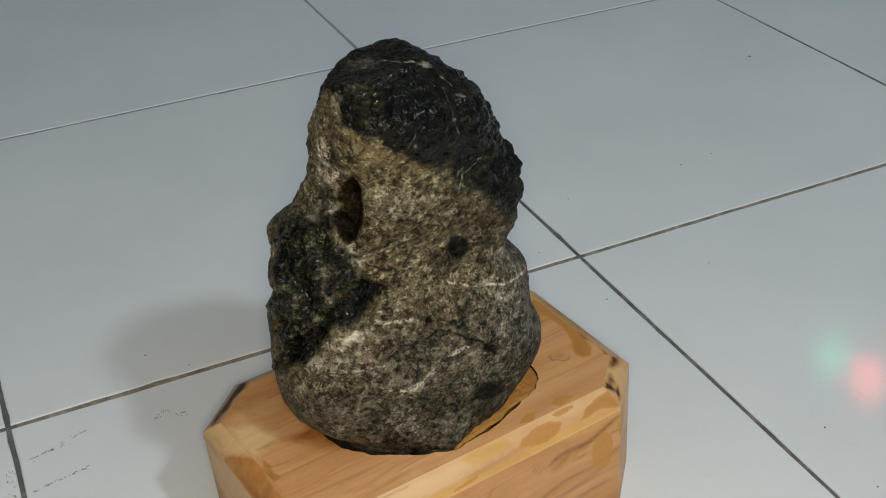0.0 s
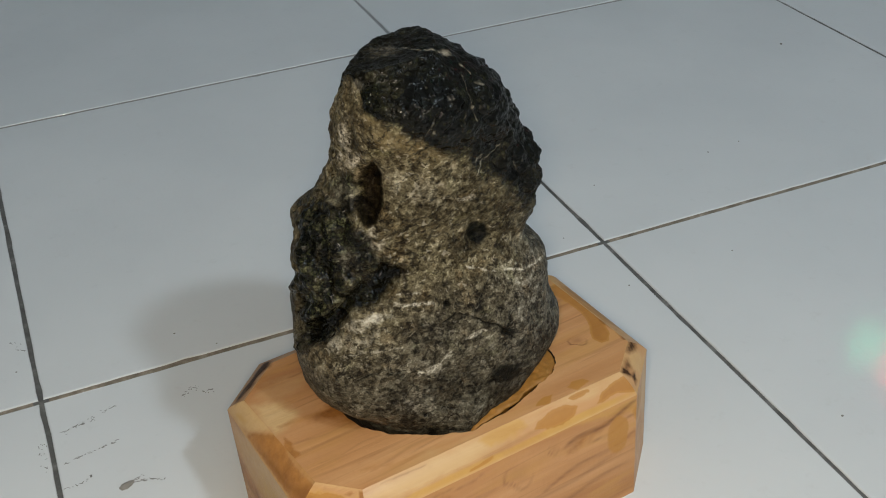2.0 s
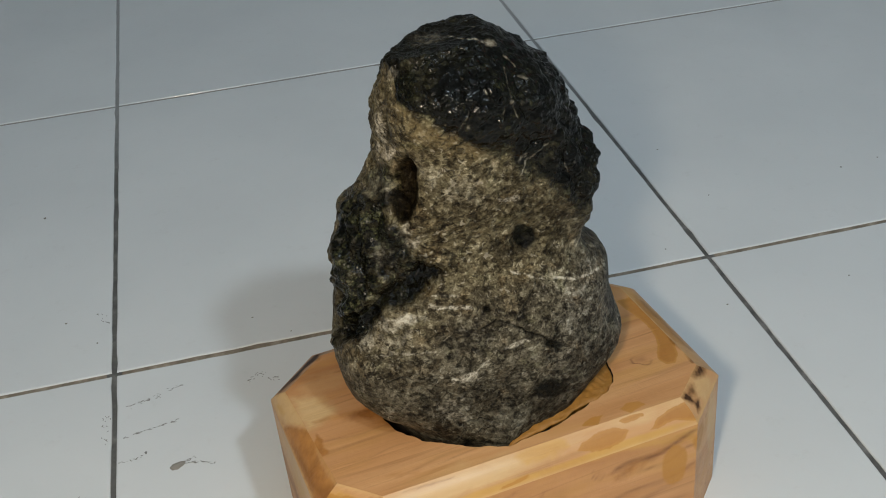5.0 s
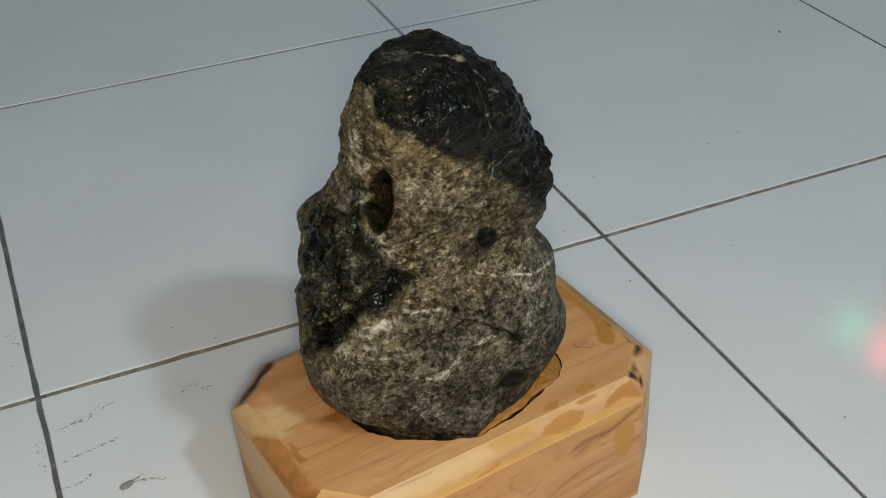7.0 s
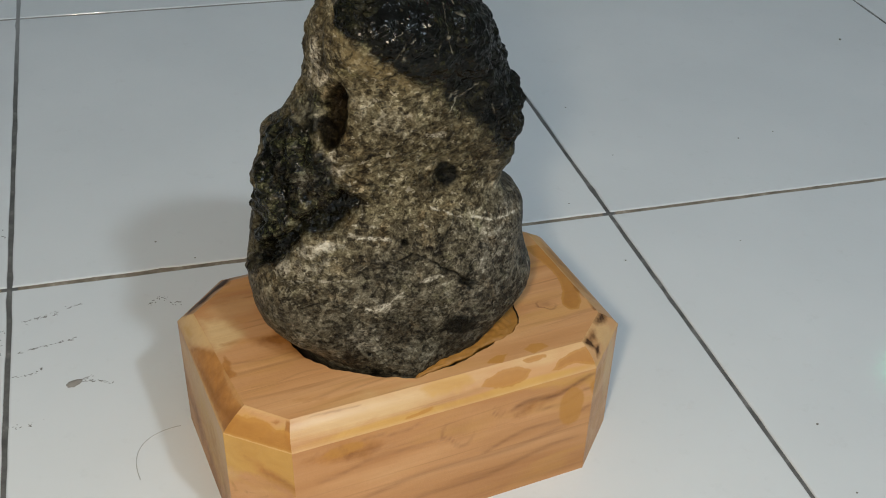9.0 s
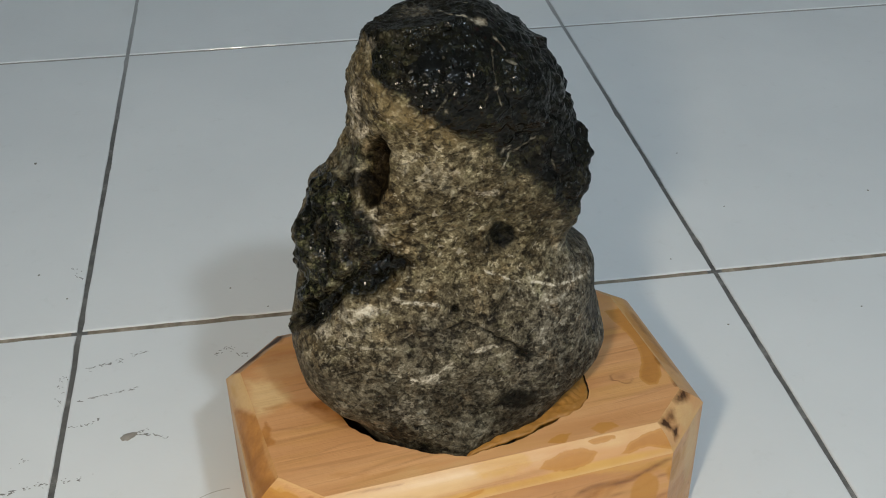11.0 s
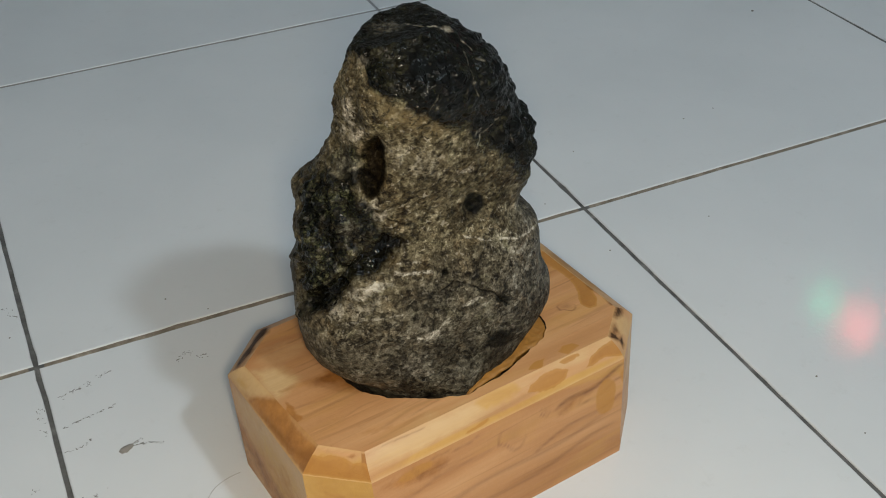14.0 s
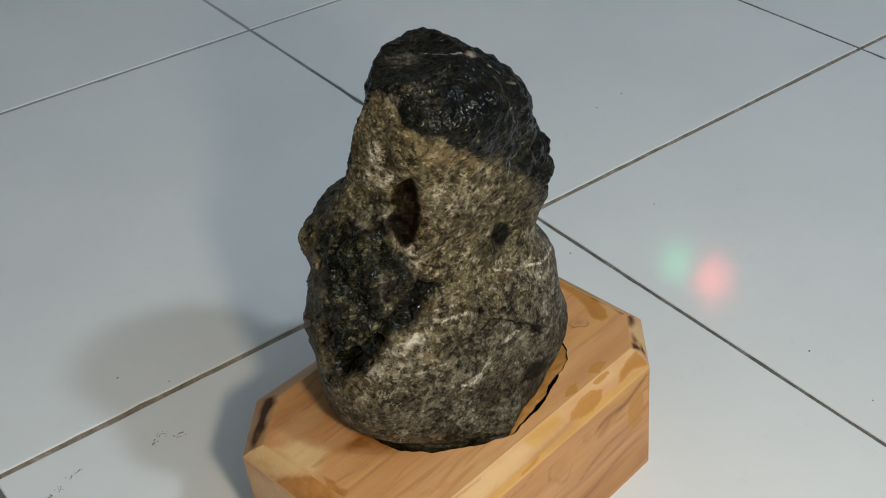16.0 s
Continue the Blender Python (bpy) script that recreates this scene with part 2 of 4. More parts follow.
    wet = calc(t, "ADD", calc(t, "MULTIPLY", noise_tex(t, v, 330, 1, 0.5), 0.40), calc(t, "MULTIPLY", clump, 0.18))
    both = node(t, "ShaderNodeMix", data_type="FLOAT")
    for a, b in zip(both.inputs[:1] + both.inputs[2:4], (gloss, dry, wet)):
        link(t, b, a)
    shine = calc(t, "MULTIPLY_ADD", gloss, 0.07, 0.10)
    link(t, calc(t, "MULTIPLY", shine, calc(t, "MULTIPLY_ADD", hollow, -0.7, 1.0, True)), p.inputs["Specular IOR Level"])
    bump(t, p, both.outputs[0], 0.85, 0.0032)
    return m


def plain(name, colour, rough, grain=40, amount=0.15):
    m, t, p = material(name)
    n = noise_tex(t, coords(t), grain, 4)
    c = mix(t, calc(t, "MULTIPLY", n, amount * 2), colour, tuple(a * 0.6 for a in colour))
    link(t, c, p.inputs["Base Color"])
    p.inputs["Roughness"].default_value = rough
    bump(t, p, n, 0.2, 0.002)
    return m


TILE, GROUT = tile_material(), grout_material()
# RECESS is near black: the gap's shade in the cut wood's colour, with grime
WOOD, BEVEL, RECESS = wood_material("pale_softwood"), wood_material("varnished_softwood_edge", 0.30), plain("shaded_grimy_cut_wood", (0.030, 0.018, 0.010), 0.9, 200, 0.6)
STONE = rock_material()
WALL, CEILING = plain("painted_plaster", (0.64, 0.65, 0.65), 0.85, 8), plain("white_ceiling_paint", (0.80, 0.80, 0.80), 0.9, 8)
PUTTY = plain("orange_wood_filler", (0.54, 0.245, 0.045), 0.55, 210, 1.0)
SCUFF = plain("rubbed_grime", (0.24, 0.23, 0.215), 0.8, 300, 0.4)
SMEAR = plain("dried_mud", (0.36, 0.33, 0.29), 0.9, 300, 0.6)
DIRT, HAIR = plain("dark_dirt", (0.27, 0.25, 0.215), 0.9, 300, 0.4), plain("dark_hair", (0.42, 0.40, 0.37), 0.5)


# ---- building helpers ----
def part(name, bm, mat, parent=None, label=""):
    """Links a bmesh as one mesh object, under parent where one is given."""
    data = bpy.data.meshes.new(name)
    bm.to_mesh(data)
    bm.free()
    data.materials.append(mat)
    ob = new(name, data)
    ob.parent = parent
    return tagged(ob, label)


def from_grid(name, verts, faces, mat, parent=None, label="", smooth=False):
    data = bpy.data.meshes.new(name)
    data.from_pydata([tuple(map(float, v)) for v in verts], [], faces)
    data.update()
    data.materials.append(mat)
    if smooth:
        data.shade_smooth()
    ob = new(name, data)
    ob.parent = parent
    return tagged(ob, label)


def floats(ob, name, values):
    ob.data.attributes.new(name, "FLOAT", "POINT").data.foreach_set("value", np.asarray(values, dtype=np.float32))


def colours(ob, name, rgb):
    a = ob.data.color_attributes.new(name, "FLOAT_COLOR", "POINT")
    a.data.foreach_set("color", (rgb if rgb.shape[1] == 4 else np.c_[rgb, np.ones(len(rgb))]).astype(np.float32).ravel())


def box(bm, lo, hi):
    made = bmesh.ops.create_cube(bm, size=1)["verts"]
    for v in made:
        v.co = Vector([l + (h - l) * (c + 0.5) for l, h, c in zip(lo, hi, v.co)])


def smooth_step(x, a, b):
    k = np.clip((x - a) / (b - a), 0, 1)
    return k * k * (3 - 2 * k)


def near_line(u, w, line):
    """Distance on the stone's face to a broken line."""
    best = np.full(u.shape, 9.0)
    for (ax, az), (bx, bz) in zip(line, line[1:]):
        dx, dz = bx - ax, bz - az
        t = np.clip(((u - ax) * dx + (w - az) * dz) / (dx * dx + dz * dz), 0, 1)
        best = np.minimum(best, np.hypot(u - ax - t * dx, w - az - t * dz))
    return best


def inside(u, w, outline):
    """Distance inside a closed outline, negative outside."""
    ring = outline + outline[:1]
    odd = np.zeros(u.shape, bool)
    for (ax, az), (bx, bz) in zip(ring, ring[1:]):
        cross = (az > w) != (bz > w)
        odd ^= cross & (u < ax + (bx - ax) * (w - az) / (bz - az + 1e-12))
    return np.where(odd, 1, -1) * near_line(u, w, ring)


# ---- the room ----
PITCH, JOINT = 0.40, (0.0027, 0.0036)
I0, I1, J0, J1 = -6, 7, -6, 7
X0, X1, Y0, Y1, TOP = I0 * PITCH, I1 * PITCH, J0 * PITCH, J1 * PITCH, 2.8
bm = bmesh.new()
box(bm, (X0, Y0, -0.06), (X1, Y1, -0.0009))
floor = tagged(part("floor", bm, GROUT), "white glazed square floor tiles with dirty grey joints", "floor", kind="structure")
for name, lo, hi in (
    ("wall_north", (X0 - 0.12, Y1, -0.06), (X1 + 0.12, Y1 + 0.12, TOP)),
    ("wall_south", (X0 - 0.12, Y0 - 0.12, -0.06), (X1 + 0.12, Y0, TOP)),
    ("wall_east", (X1, Y0, -0.06), (X1 + 0.12, Y1, TOP)),
    ("wall_west", (X0 - 0.12, Y0, -0.06), (X0, Y1, TOP)),
):
    bm = bmesh.new()
    box(bm, lo, hi)
    tagged(part(name, bm, WALL), "plain painted plaster wall closing the room", "wall", kind="structure")
bm = bmesh.new()
box(bm, (X0 - 0.12, Y0 - 0.12, TOP), (X1 + 0.12, Y1 + 0.12, TOP + 0.1))
tagged(part("ceiling", bm, CEILING), "plain white painted ceiling over the room", "ceiling", kind="structure")


# ---- the wooden stand ----
TURN = 8.51
stand = tagged(new("wooden_stand"), "pale softwood stand with orange-stained edges under the dark stone", "stand")
stand.matrix_basis = pose(0, 0, 0, 0, 0, TURN)
OUTER = [(0.0985, -0.2515), (0.2585, -0.2525), (0.2875, -0.2265), (0.2875, -0.143), (0.262, -0.116), (0.1035, -0.116), (0.074, -0.141), (0.0735, -0.2275)]
INNER = [(0.1015, -0.2408), (0.2542, -0.2425), (0.2742, -0.2255), (0.2735, -0.150), (0.255, -0.1275), (0.1055, -0.1318), (0.0805, -0.1515), (0.0852, -0.2240)]
Z_EDGE, Z_TOP, Z_PIT = 0.061, 0.072, 0.046
HOLE = (0.1815, -0.1768)
PER = 110


def loop(corners):
    """PER points along each side of a closed outline, each side with both its ends."""
    out = []
    for a, b in zip(corners, corners[1:] + corners[:1]):
        for k in range(PER):
            f = k / (PER - 1)
            out.append((a[0] + (b[0] - a[0]) * f, a[1] + (b[1] - a[1]) * f))
    return np.array(out)


def strips(rows):
    """Quads between rows of equally many points, closed round."""
    n = len(rows[0])
    faces = []
    for r in range(len(rows) - 1):
        for k in range(n):
            a, b = r * n + k, r * n + (k + 1) % n
            faces.append((a, b, b + n, a + n))
    return np.concatenate(rows), faces


# stains and scorch on the sides: centre along, across and up the stand, the three half sizes, strength
STAINS = [
    (0.2450, -0.2535, 0.042, 0.0075, 0.0100, 0.0120, 0.75), (0.2620, -0.2520, 0.050, 0.0080, 0.0100, 0.0090, 0.6), (0.1230, -0.2530, 0.055, 0.0120, 0.0060, 0.0040, 0.6), (0.0735, -0.2050, 0.025, 0.0060, 0.0120, 0.0300, 0.5),
    (0.2790, -0.1800, 0.067, 0.0060, 0.0250, 0.020, 0.9),
]
SCORCH = [(0.2680, -0.1270, 0.0680, 0.0120, 0.0120, 0.0080, 0.8), (0.2820, -0.1800, 0.0660, 0.0040, 0.0300, 0.0050, 0.55)]
CREAM = [  # sapwood and sanded patches
    (0.1010, -0.1530, 0.072, 0.0150, 0.0090, 0.004, 0.4), (0.1380, -0.2420, 0.067, 0.0480, 0.0080, 0.005, 0.9), (0.1850, -0.2440, 0.067, 0.0300, 0.0060, 0.004, 0.45), (0.2380, -0.2440, 0.070, 0.0260, 0.0040, 0.003, 0.55),
    (0.2712, -0.2345, 0.066, 0.0080, 0.0080, 0.006, 0.8), (0.2790, -0.2380, 0.045, 0.0070, 0.0090, 0.020, 0.7), (0.0730, -0.1650, 0.045, 0.0060, 0.0200, 0.016, 0.6), (0.0735, -0.2180, 0.045, 0.0060, 0.0120, 0.020, 0.5), (0.0725, -0.1980, 0.050, 0.0080, 0.0500, 0.016, 0.8),
]
OCHRE = [(0.0730, -0.2000, 0.030, 0.0060, 0.0300, 0.022, 0.55), (0.1500, -0.2500, 0.0625, 0.0400, 0.0022, 0.0020, 0.7), (0.2100, -0.2508, 0.0625, 0.0450, 0.0022, 0.0020, 0.7), (0.2780, -0.1600, 0.067, 0.0060, 0.0300, 0.010, 0.6)]
BURNT = [  # scorched lines along the corners: both ends, half width, strength
    (0.1020, -0.1270, 0.0695, 0.0805, -0.1445, 0.0665, 0.0044, 1.05), (0.1010, -0.1180, 0.0630, 0.0760, -0.1390, 0.0630, 0.0014, 0.75), (0.2738, -0.2230, 0.0715, 0.2736, -0.1990, 0.0715, 0.0008, 0.75),
]

# patches with an outline of their own: tint, strength, width of the soft edge, corners
TOP_PATCHES = [
    ("brown", 0.62, 0.0040, [(0.0880, -0.1800), (0.1020, -0.1798), (0.1149, -0.1795), (0.1300, -0.1810), (0.1300, -0.2040), (0.1180, -0.1985), (0.1133, -0.1930), (0.1030, -0.1856)]),
    ("brown", 0.30, 0.0030, [(0.0981, -0.2265), (0.1099, -0.2278), (0.1201, -0.2315), (0.1304, -0.2377), (0.1205, -0.2361), (0.1077, -0.2316)]),
    ("brown", 0.85, 0.0012, [(0.0860, -0.1879), (0.0878, -0.1935), (0.0858, -0.1990), (0.0878, -0.2020), (0.0872, -0.2040), (0.0840, -0.2045), (0.0825, -0.1960)]),
    ("cream", 0.95, 0.0050, [(0.0810, -0.1560), (0.0944, -0.1625), (0.1009, -0.1761), (0.0949, -0.1816), (0.0825, -0.1850), (0.0810, -0.1696)]),
]
TOP_VARNISH = [
    ("stain", 0.75, 0.0014, [(0.2009, -0.2400), (0.2040, -0.2372), (0.2096, -0.2356), (0.2161, -0.2366), (0.2099, -0.2425)]),
    ("stain", 0.72, 0.0014, [(0.2222, -0.2367), (0.2290, -0.2342), (0.2354, -0.2355), (0.2376, -0.2399), (0.2270, -0.2425)]),
    ("stain", 1.0, 0.0014, [(0.2600, -0.2130), (0.2614, -0.2085), (0.2660, -0.2030), (0.2679, -0.1960), (0.2694, -0.1866), (0.2650, -0.1600), (0.2790, -0.1600), (0.2790, -0.1844), (0.2752, -0.2016), (0.2706, -0.2148), (0.2660, -0.2195), (0.2615, -0.2180)]),
]
# on the bevels: along the edge from corner to corner, then across from the outer to the inner edge
LEFT_PATCHES = [
    ("cream", 0.95, 0.0035, [(-0.05, 0.0), (-0.05, 1.1), (0.27, 1.2), (0.42, 1.1), (0.34, 0.6), (0.22, 0.0)]),
    ("brown", 1.00, 0.0034, [(0.28, 0.02), (0.33, 0.45), (0.40, 0.80), (0.46, 1.20), (0.62, 1.15), (0.67, 0.90), (0.78, 0.86), (0.90, 0.84), (0.97, 0.95), (1.05, 0.9), (1.05, 0.10), (0.82, 0.05), (0.56, 0.07), (0.43, 0.04)]),
    ("brown", 0.55, 0.0030, [(0.60, 0.80), (0.60, 1.2), (1.05, 1.2), (1.05, 0.80)]),
    ("scorch", 0.56, 0.0030, [(0.42, 0.06), (0.52, 0.38), (0.70, 0.45), (0.85, 0.42), (0.96, 0.85), (1.02, 0.80), (1.02, 0.30), (0.78, 0.08), (0.54, 0.06)]),
    ("ochre", 0.55, 0.0025, [(0.06, 0.15), (0.10, 0.55), (0.20, 0.60), (0.24, 0.20)]),
]
CORNER_PATCHES = [  # the cut corner between the front and the left edge
    ("ochre", 0.90, 0.0030, [(-0.1, -0.1), (-0.1, 0.75), (0.3, 0.80), (0.7, 0.75), (1.1, 0.85), (1.1, -0.1)]),
    ("stain", 1.02, 0.0030, [(-0.1, -0.1), (-0.1, 0.75), (0.2, 0.70), (0.5, 0.82), (0.75, 0.72), (1.1, 0.60), (1.1, -0.1)]),
    ("brown", 0.85, 0.0010, [(0.92, 0.95), (0.90, 0.50), (0.96, 0.15), (1.05, 0.15), (1.05, 0.95)]),
    ("brown", 0.70, 0.0010, [(0.62, 0.76), (0.74, 0.70), (0.82, 0.84), (0.78, 0.88)]),
    ("brown", 0.70, 0.0020, [(-0.05, 0.1), (-0.05, 0.7), (0.08, 0.5), (0.06, 0.1)]),
]
FRONT_PATCHES = [
    ("stain", 0.95, 0.0016, [(0.845, 0.30), (0.87, 0.48), (0.90, 0.66), (0.95, 0.78), (1.02, 0.85), (1.05, 0.40), (1.00, 0.14), (0.93, 0.36), (0.88, 0.30)]),
    ("stain", 0.78, 0.0014, [(0.77, 0.92), (0.79, 1.02), (0.83, 1.04), (0.86, 0.98), (0.86, 0.80), (0.83, 0.76), (0.785, 0.74)]),
    ("stain", 0.90, 0.0018, [(0.60, 0.40), (0.61, 0.56), (0.64, 0.70), (0.70, 0.80), (0.75, 0.74), (0.79, 0.53), (0.76, 0.30), (0.71, 0.17), (0.65, 0.24)]),
    ("ochre", 0.95, 0.0030, [(0.42, 0.85), (0.46, 1.15), (0.54, 1.13), (0.58, 0.98), (0.59, 0.66), (0.54, 0.50), (0.45, 0.56)]),
    ("stain", 0.62, 0.0016, [(0.27, -0.04), (0.31, 0.06), (0.38, 0.26), (0.45, 0.34), (0.45, 0.14), (0.37, -0.08)]),
]
RIGHT_PATCHES = [  # the cut corner between the front and the right edge
    ("scorch", 0.92, 0.0032, [(0.68, 1.05), (0.66, 0.75), (0.74, 0.55), (0.92, 0.52), (1.08, 0.75), (1.05, 1.05)]),
    ("scorch", 0.80, 0.0030, [(0.05, 1.05), (0.48, 0.95), (0.50, 0.78), (0.42, 0.56), (0.33, 0.45), (0.10, 0.72)]),
    ("scorch", 1.12, 0.0026, [(-0.02, 1.02), (0.22, 0.95), (0.22, 0.55), (0.36, 0.36), (0.24, 0.14), (0.12, 0.20), (0.16, 0.48), (0.04, 0.74)]),
]


def blots(v, some):
    """How strongly the blots of a list cover points of the stand."""
    out = np.zeros(len(v))
    for x, y, z, a, b, c, k in some:
        d = ((v[:, 0] - x) / a) ** 2 + ((v[:, 1] - y) / b) ** 2 + ((v[:, 2] - z) / c) ** 2
        out = np.maximum(out, k * np.clip(1.25 - 0.6 * d, 0, 1))
    return out


def tints(v, patches=(), at=None, size=(1.0, 1.0)):
    """Wear (stain, scorch, bare edge) and wash (cream, ochre, brown) at points of the stand."""
    scorch = blots(v, SCORCH)
    for *ends, half, s in BURNT:
        a, b = np.array(ends[:3]), np.array(ends[3:])
        f = np.clip((v - a) @ (b - a) / ((b - a) @ (b - a)), 0, 1)
        d = np.linalg.norm(v - a - f[:, None] * (b - a), axis=1) / (half * (0.75 + 0.45 * np.sin(5 * f + 1) ** 2))
        scorch = np.maximum(scorch, s * np.clip(1.3 - 0.7 * d, 0, 1))
    got = {"stain": blots(v, STAINS), "scorch": scorch, "cream": blots(v, CREAM), "ochre": blots(v, OCHRE), "brown": np.zeros(len(v))}
    for tint, k, soft, outline in patches:
        ragged = np.array([noise.fractal(Vector(q) * 260, 0.9, 2.1, 3) for q in v.tolist()])
        d = inside(at[:, 0] * size[0], at[:, 1] * size[1], [(a * size[0], b * size[1]) for a, b in outline]) + 0.35 * soft * ragged
        got[tint] = np.maximum(got[tint], k * np.clip(0.5 + 0.5 * d / soft, 0, 1))
    zero = np.zeros(len(v))
    return np.stack([got["stain"], got["scorch"], zero], -1), np.stack([got["cream"], got["ochre"], got["brown"]], -1)


def figure(v, knots, streaks, flat=2, wave=0.0016):
    """Knots with rings and long dark grain streaks, on a face seen along one axis."""
    x, y = v[:, 0], v[:, flat]
    out = np.zeros(len(v))
    for cx, cy, a, b, k in knots:
        dx, dy = x - cx, y - cy
        r = np.sqrt((dx / a) ** 2 + (dy / b) ** 2) * (1 + 0.22 * np.sin(2 * np.arctan2(dy / b, dx / a) + 1))
        turn = np.arctan2(dy / b, dx / a)
        r = r * (1 + 0.14 * np.sin(3 * turn + 2) + 0.08 * np.sin(5 * turn))
        line = np.exp(-(((r - 0.9) / 0.10) ** 2)) * (0.45 + 0.55 * np.sin(turn - 2.2))
        out = np.maximum(out, k * np.maximum(np.clip(line, 0, 1), 0.35 * np.exp(-((r / 0.6) ** 2))))
    for ax, ay, bx, by, half, k in streaks:
        f = np.clip((x - ax) / (bx - ax), 0, 1)
        line = ay + (by - ay) * f + wave * np.sin(f * 9 + ax * 90)
        out = np.maximum(out, k * np.exp(-(((y - line) / half) ** 2)) * smooth_step(f, 0, 0.12) * (1 - smooth_step(f, 0.85, 1)))
    return np.clip(out, 0, 1)


FRONT_KNOTS = [(0.182, 0.0470, 0.0105, 0.0070, 0.55), (0.2035, 0.0525, 0.0042, 0.0028, 0.6)]
FRONT_STREAKS = [(0.208, 0.0495, 0.262, 0.0570, 0.0011, 0.85), (0.222, 0.0440, 0.264, 0.0500, 0.0007, 0.6), (0.190, 0.0300, 0.262, 0.0400, 0.0010, 0.55), (0.125, 0.0250, 0.250, 0.0300, 0.0015, 0.40), (0.150, 0.0120, 0.258, 0.0220, 0.0012, 0.45), (0.105, 0.0420, 0.172, 0.0470, 0.0008, 0.40), (0.120, 0.0560, 0.165, 0.0580, 0.0006, 0.40)]
TOP_KNOTS = [(0.2520, -0.2095, 0.0060, 0.0036, 1.0)]
TOP_STREAKS = [(0.084, -0.1955, 0.135, -0.1990, 0.0006, 0.30), (0.115, -0.2310, 0.165, -0.2275, 0.0009, 0.28), (0.130, -0.2325, 0.205, -0.2310, 0.0005, 0.35), (0.100, -0.1680, 0.160, -0.1630, 0.0005, 0.35), (0.105, -0.1480, 0.150, -0.1450, 0.0007, 0.45), (0.110, -0.1380, 0.150, -0.1350, 0.0005, 0.40), (0.090, -0.2150, 0.130, -0.2130, 0.0005, 0.25)]
BEVEL_STREAKS = [(0.110, -0.2417, 0.119, -0.2420, 0.00028, 0.55), (0.116, -0.2420, 0.127, -0.2424, 0.00035, 0.75), (0.123, -0.2424, 0.136, -0.2427, 0.00028, 0.55), (0.160, -0.2495, 0.215, -0.2485, 0.0007, 0.30)]

inner, outer = loop(INNER), loop(OUTER)
way = inner - np.array(HOLE)
phi = np.arctan2(way[:, 1], way[:, 0])


RIM = [  # half widths of the hollow, by direction in degrees
    (-180, 0.0622), (-170, 0.0634), (-163, 0.0646), (-155, 0.0656), (-149, 0.0642), (-143, 0.0643), (-136, 0.0626), (-126, 0.0607), (-115, 0.0612), (-105, 0.0616), (-100, 0.0601), (-91, 0.0584), (-81, 0.0576),
    (-70, 0.0581), (-57, 0.0598), (-48, 0.0632), (-40, 0.0640), (-33, 0.0630), (-25, 0.0606), (-10, 0.0590), (0, 0.0588), (30, 0.0612), (60, 0.0655), (90, 0.0695), (120, 0.0605), (150, 0.0590), (180, 0.0622),
]


def rim(a, grow=0.0):
    """The outline of the hollow that the stone sits in."""
    c, s = np.cos(a), np.sin(a)
    r = np.interp(np.degrees(a), [k for k, _ in RIM], [k for _, k in RIM])
    r = r + 0.0004 * np.sin(13 * a + 2 * np.sin(4 * a + 1)) + 0.00022 * np.sin(31 * a + 3 * np.sin(7 * a)) + 0.0001 * np.sin(67 * a + 2 * np.sin(11 * a)) + grow
    return np.c_[HOLE[0] + r * c, HOLE[1] + r * s]


def level(xy, z):
    return np.c_[xy, np.full(len(xy), z)]


# top face, from the hollow's rim out to the bevel
rows = [level(rim(phi), Z_TOP), level(rim(phi, 0.0006 + 0.0004 * np.sin(9 * phi + 2 * np.sin(5 * phi))), Z_TOP), level(rim(phi, 0.0013), Z_TOP)]
first = rim(phi, 0.0013)
for k in range(1, 41):
    rows.append(level(first + (inner - first) * k / 40, Z_TOP))
verts, faces = strips(rows)
top = from_grid("top", verts, faces, WOOD, stand, "flat planed top with a hollow cut into it")
w, tint = tints(verts, TOP_PATCHES + TOP_VARNISH, verts[:, :2])
# shadow line between wood and stone, painted on the rim through the scorch channel
w[: len(phi), 1] = 0.42 + 0.25 * np.sin(9 * phi + 2 * np.sin(4 * phi)) + 0.15 * np.sin(23 * phi)
w[: len(phi), 1] *= 1 - 0.9 * smooth_step(np.degrees(phi), -58, -46)
colours(top, "wear", w)
colours(top, "wash", tint)
floats(top, "figure", figure(verts, TOP_KNOTS, TOP_STREAKS, 1, 0.0008))

SIDE_PATCHES = {
    0: [
        ("brown", 0.50, 0.0040, [(0.03, 0.90), (0.12, 0.97), (0.25, 0.95), (0.28, 0.86), (0.22, 0.74), (0.10, 0.80)]),
        ("brown", 0.42, 0.0030, [(0.66, 0.78), (0.80, 0.86), (0.94, 0.96), (0.99, 0.90), (0.86, 0.80), (0.72, 0.72)]),
        ("ochre", 0.60, 0.0050, [(0.78, 1.0), (1.0, 1.0), (1.0, 0.82), (0.88, 0.88)]),
    ],
    6: [("brown", 0.58, 0.0070, [(-0.1, 0.62), (0.25, 0.45), (0.70, 0.20), (1.1, 0.0), (0.6, -0.1), (0.25, 0.12), (-0.1, 0.30)])],
    7: [
        ("ochre", 0.95, 0.0040, [(-0.1, 1.1), (1.1, 1.1), (1.1, 0.62), (0.5, 0.72), (-0.1, 0.66)]),
        ("brown", 0.55, 0.0030, [(0.25, 0.86), (0.55, 0.82), (1.1, 0.70), (1.1, 0.60), (0.5, 0.72)]),
    ],
}
EDGE_PATCHES = {0: FRONT_PATCHES, 1: RIGHT_PATCHES, 6: LEFT_PATCHES, 7: CORNER_PATCHES}
ROWS = 40

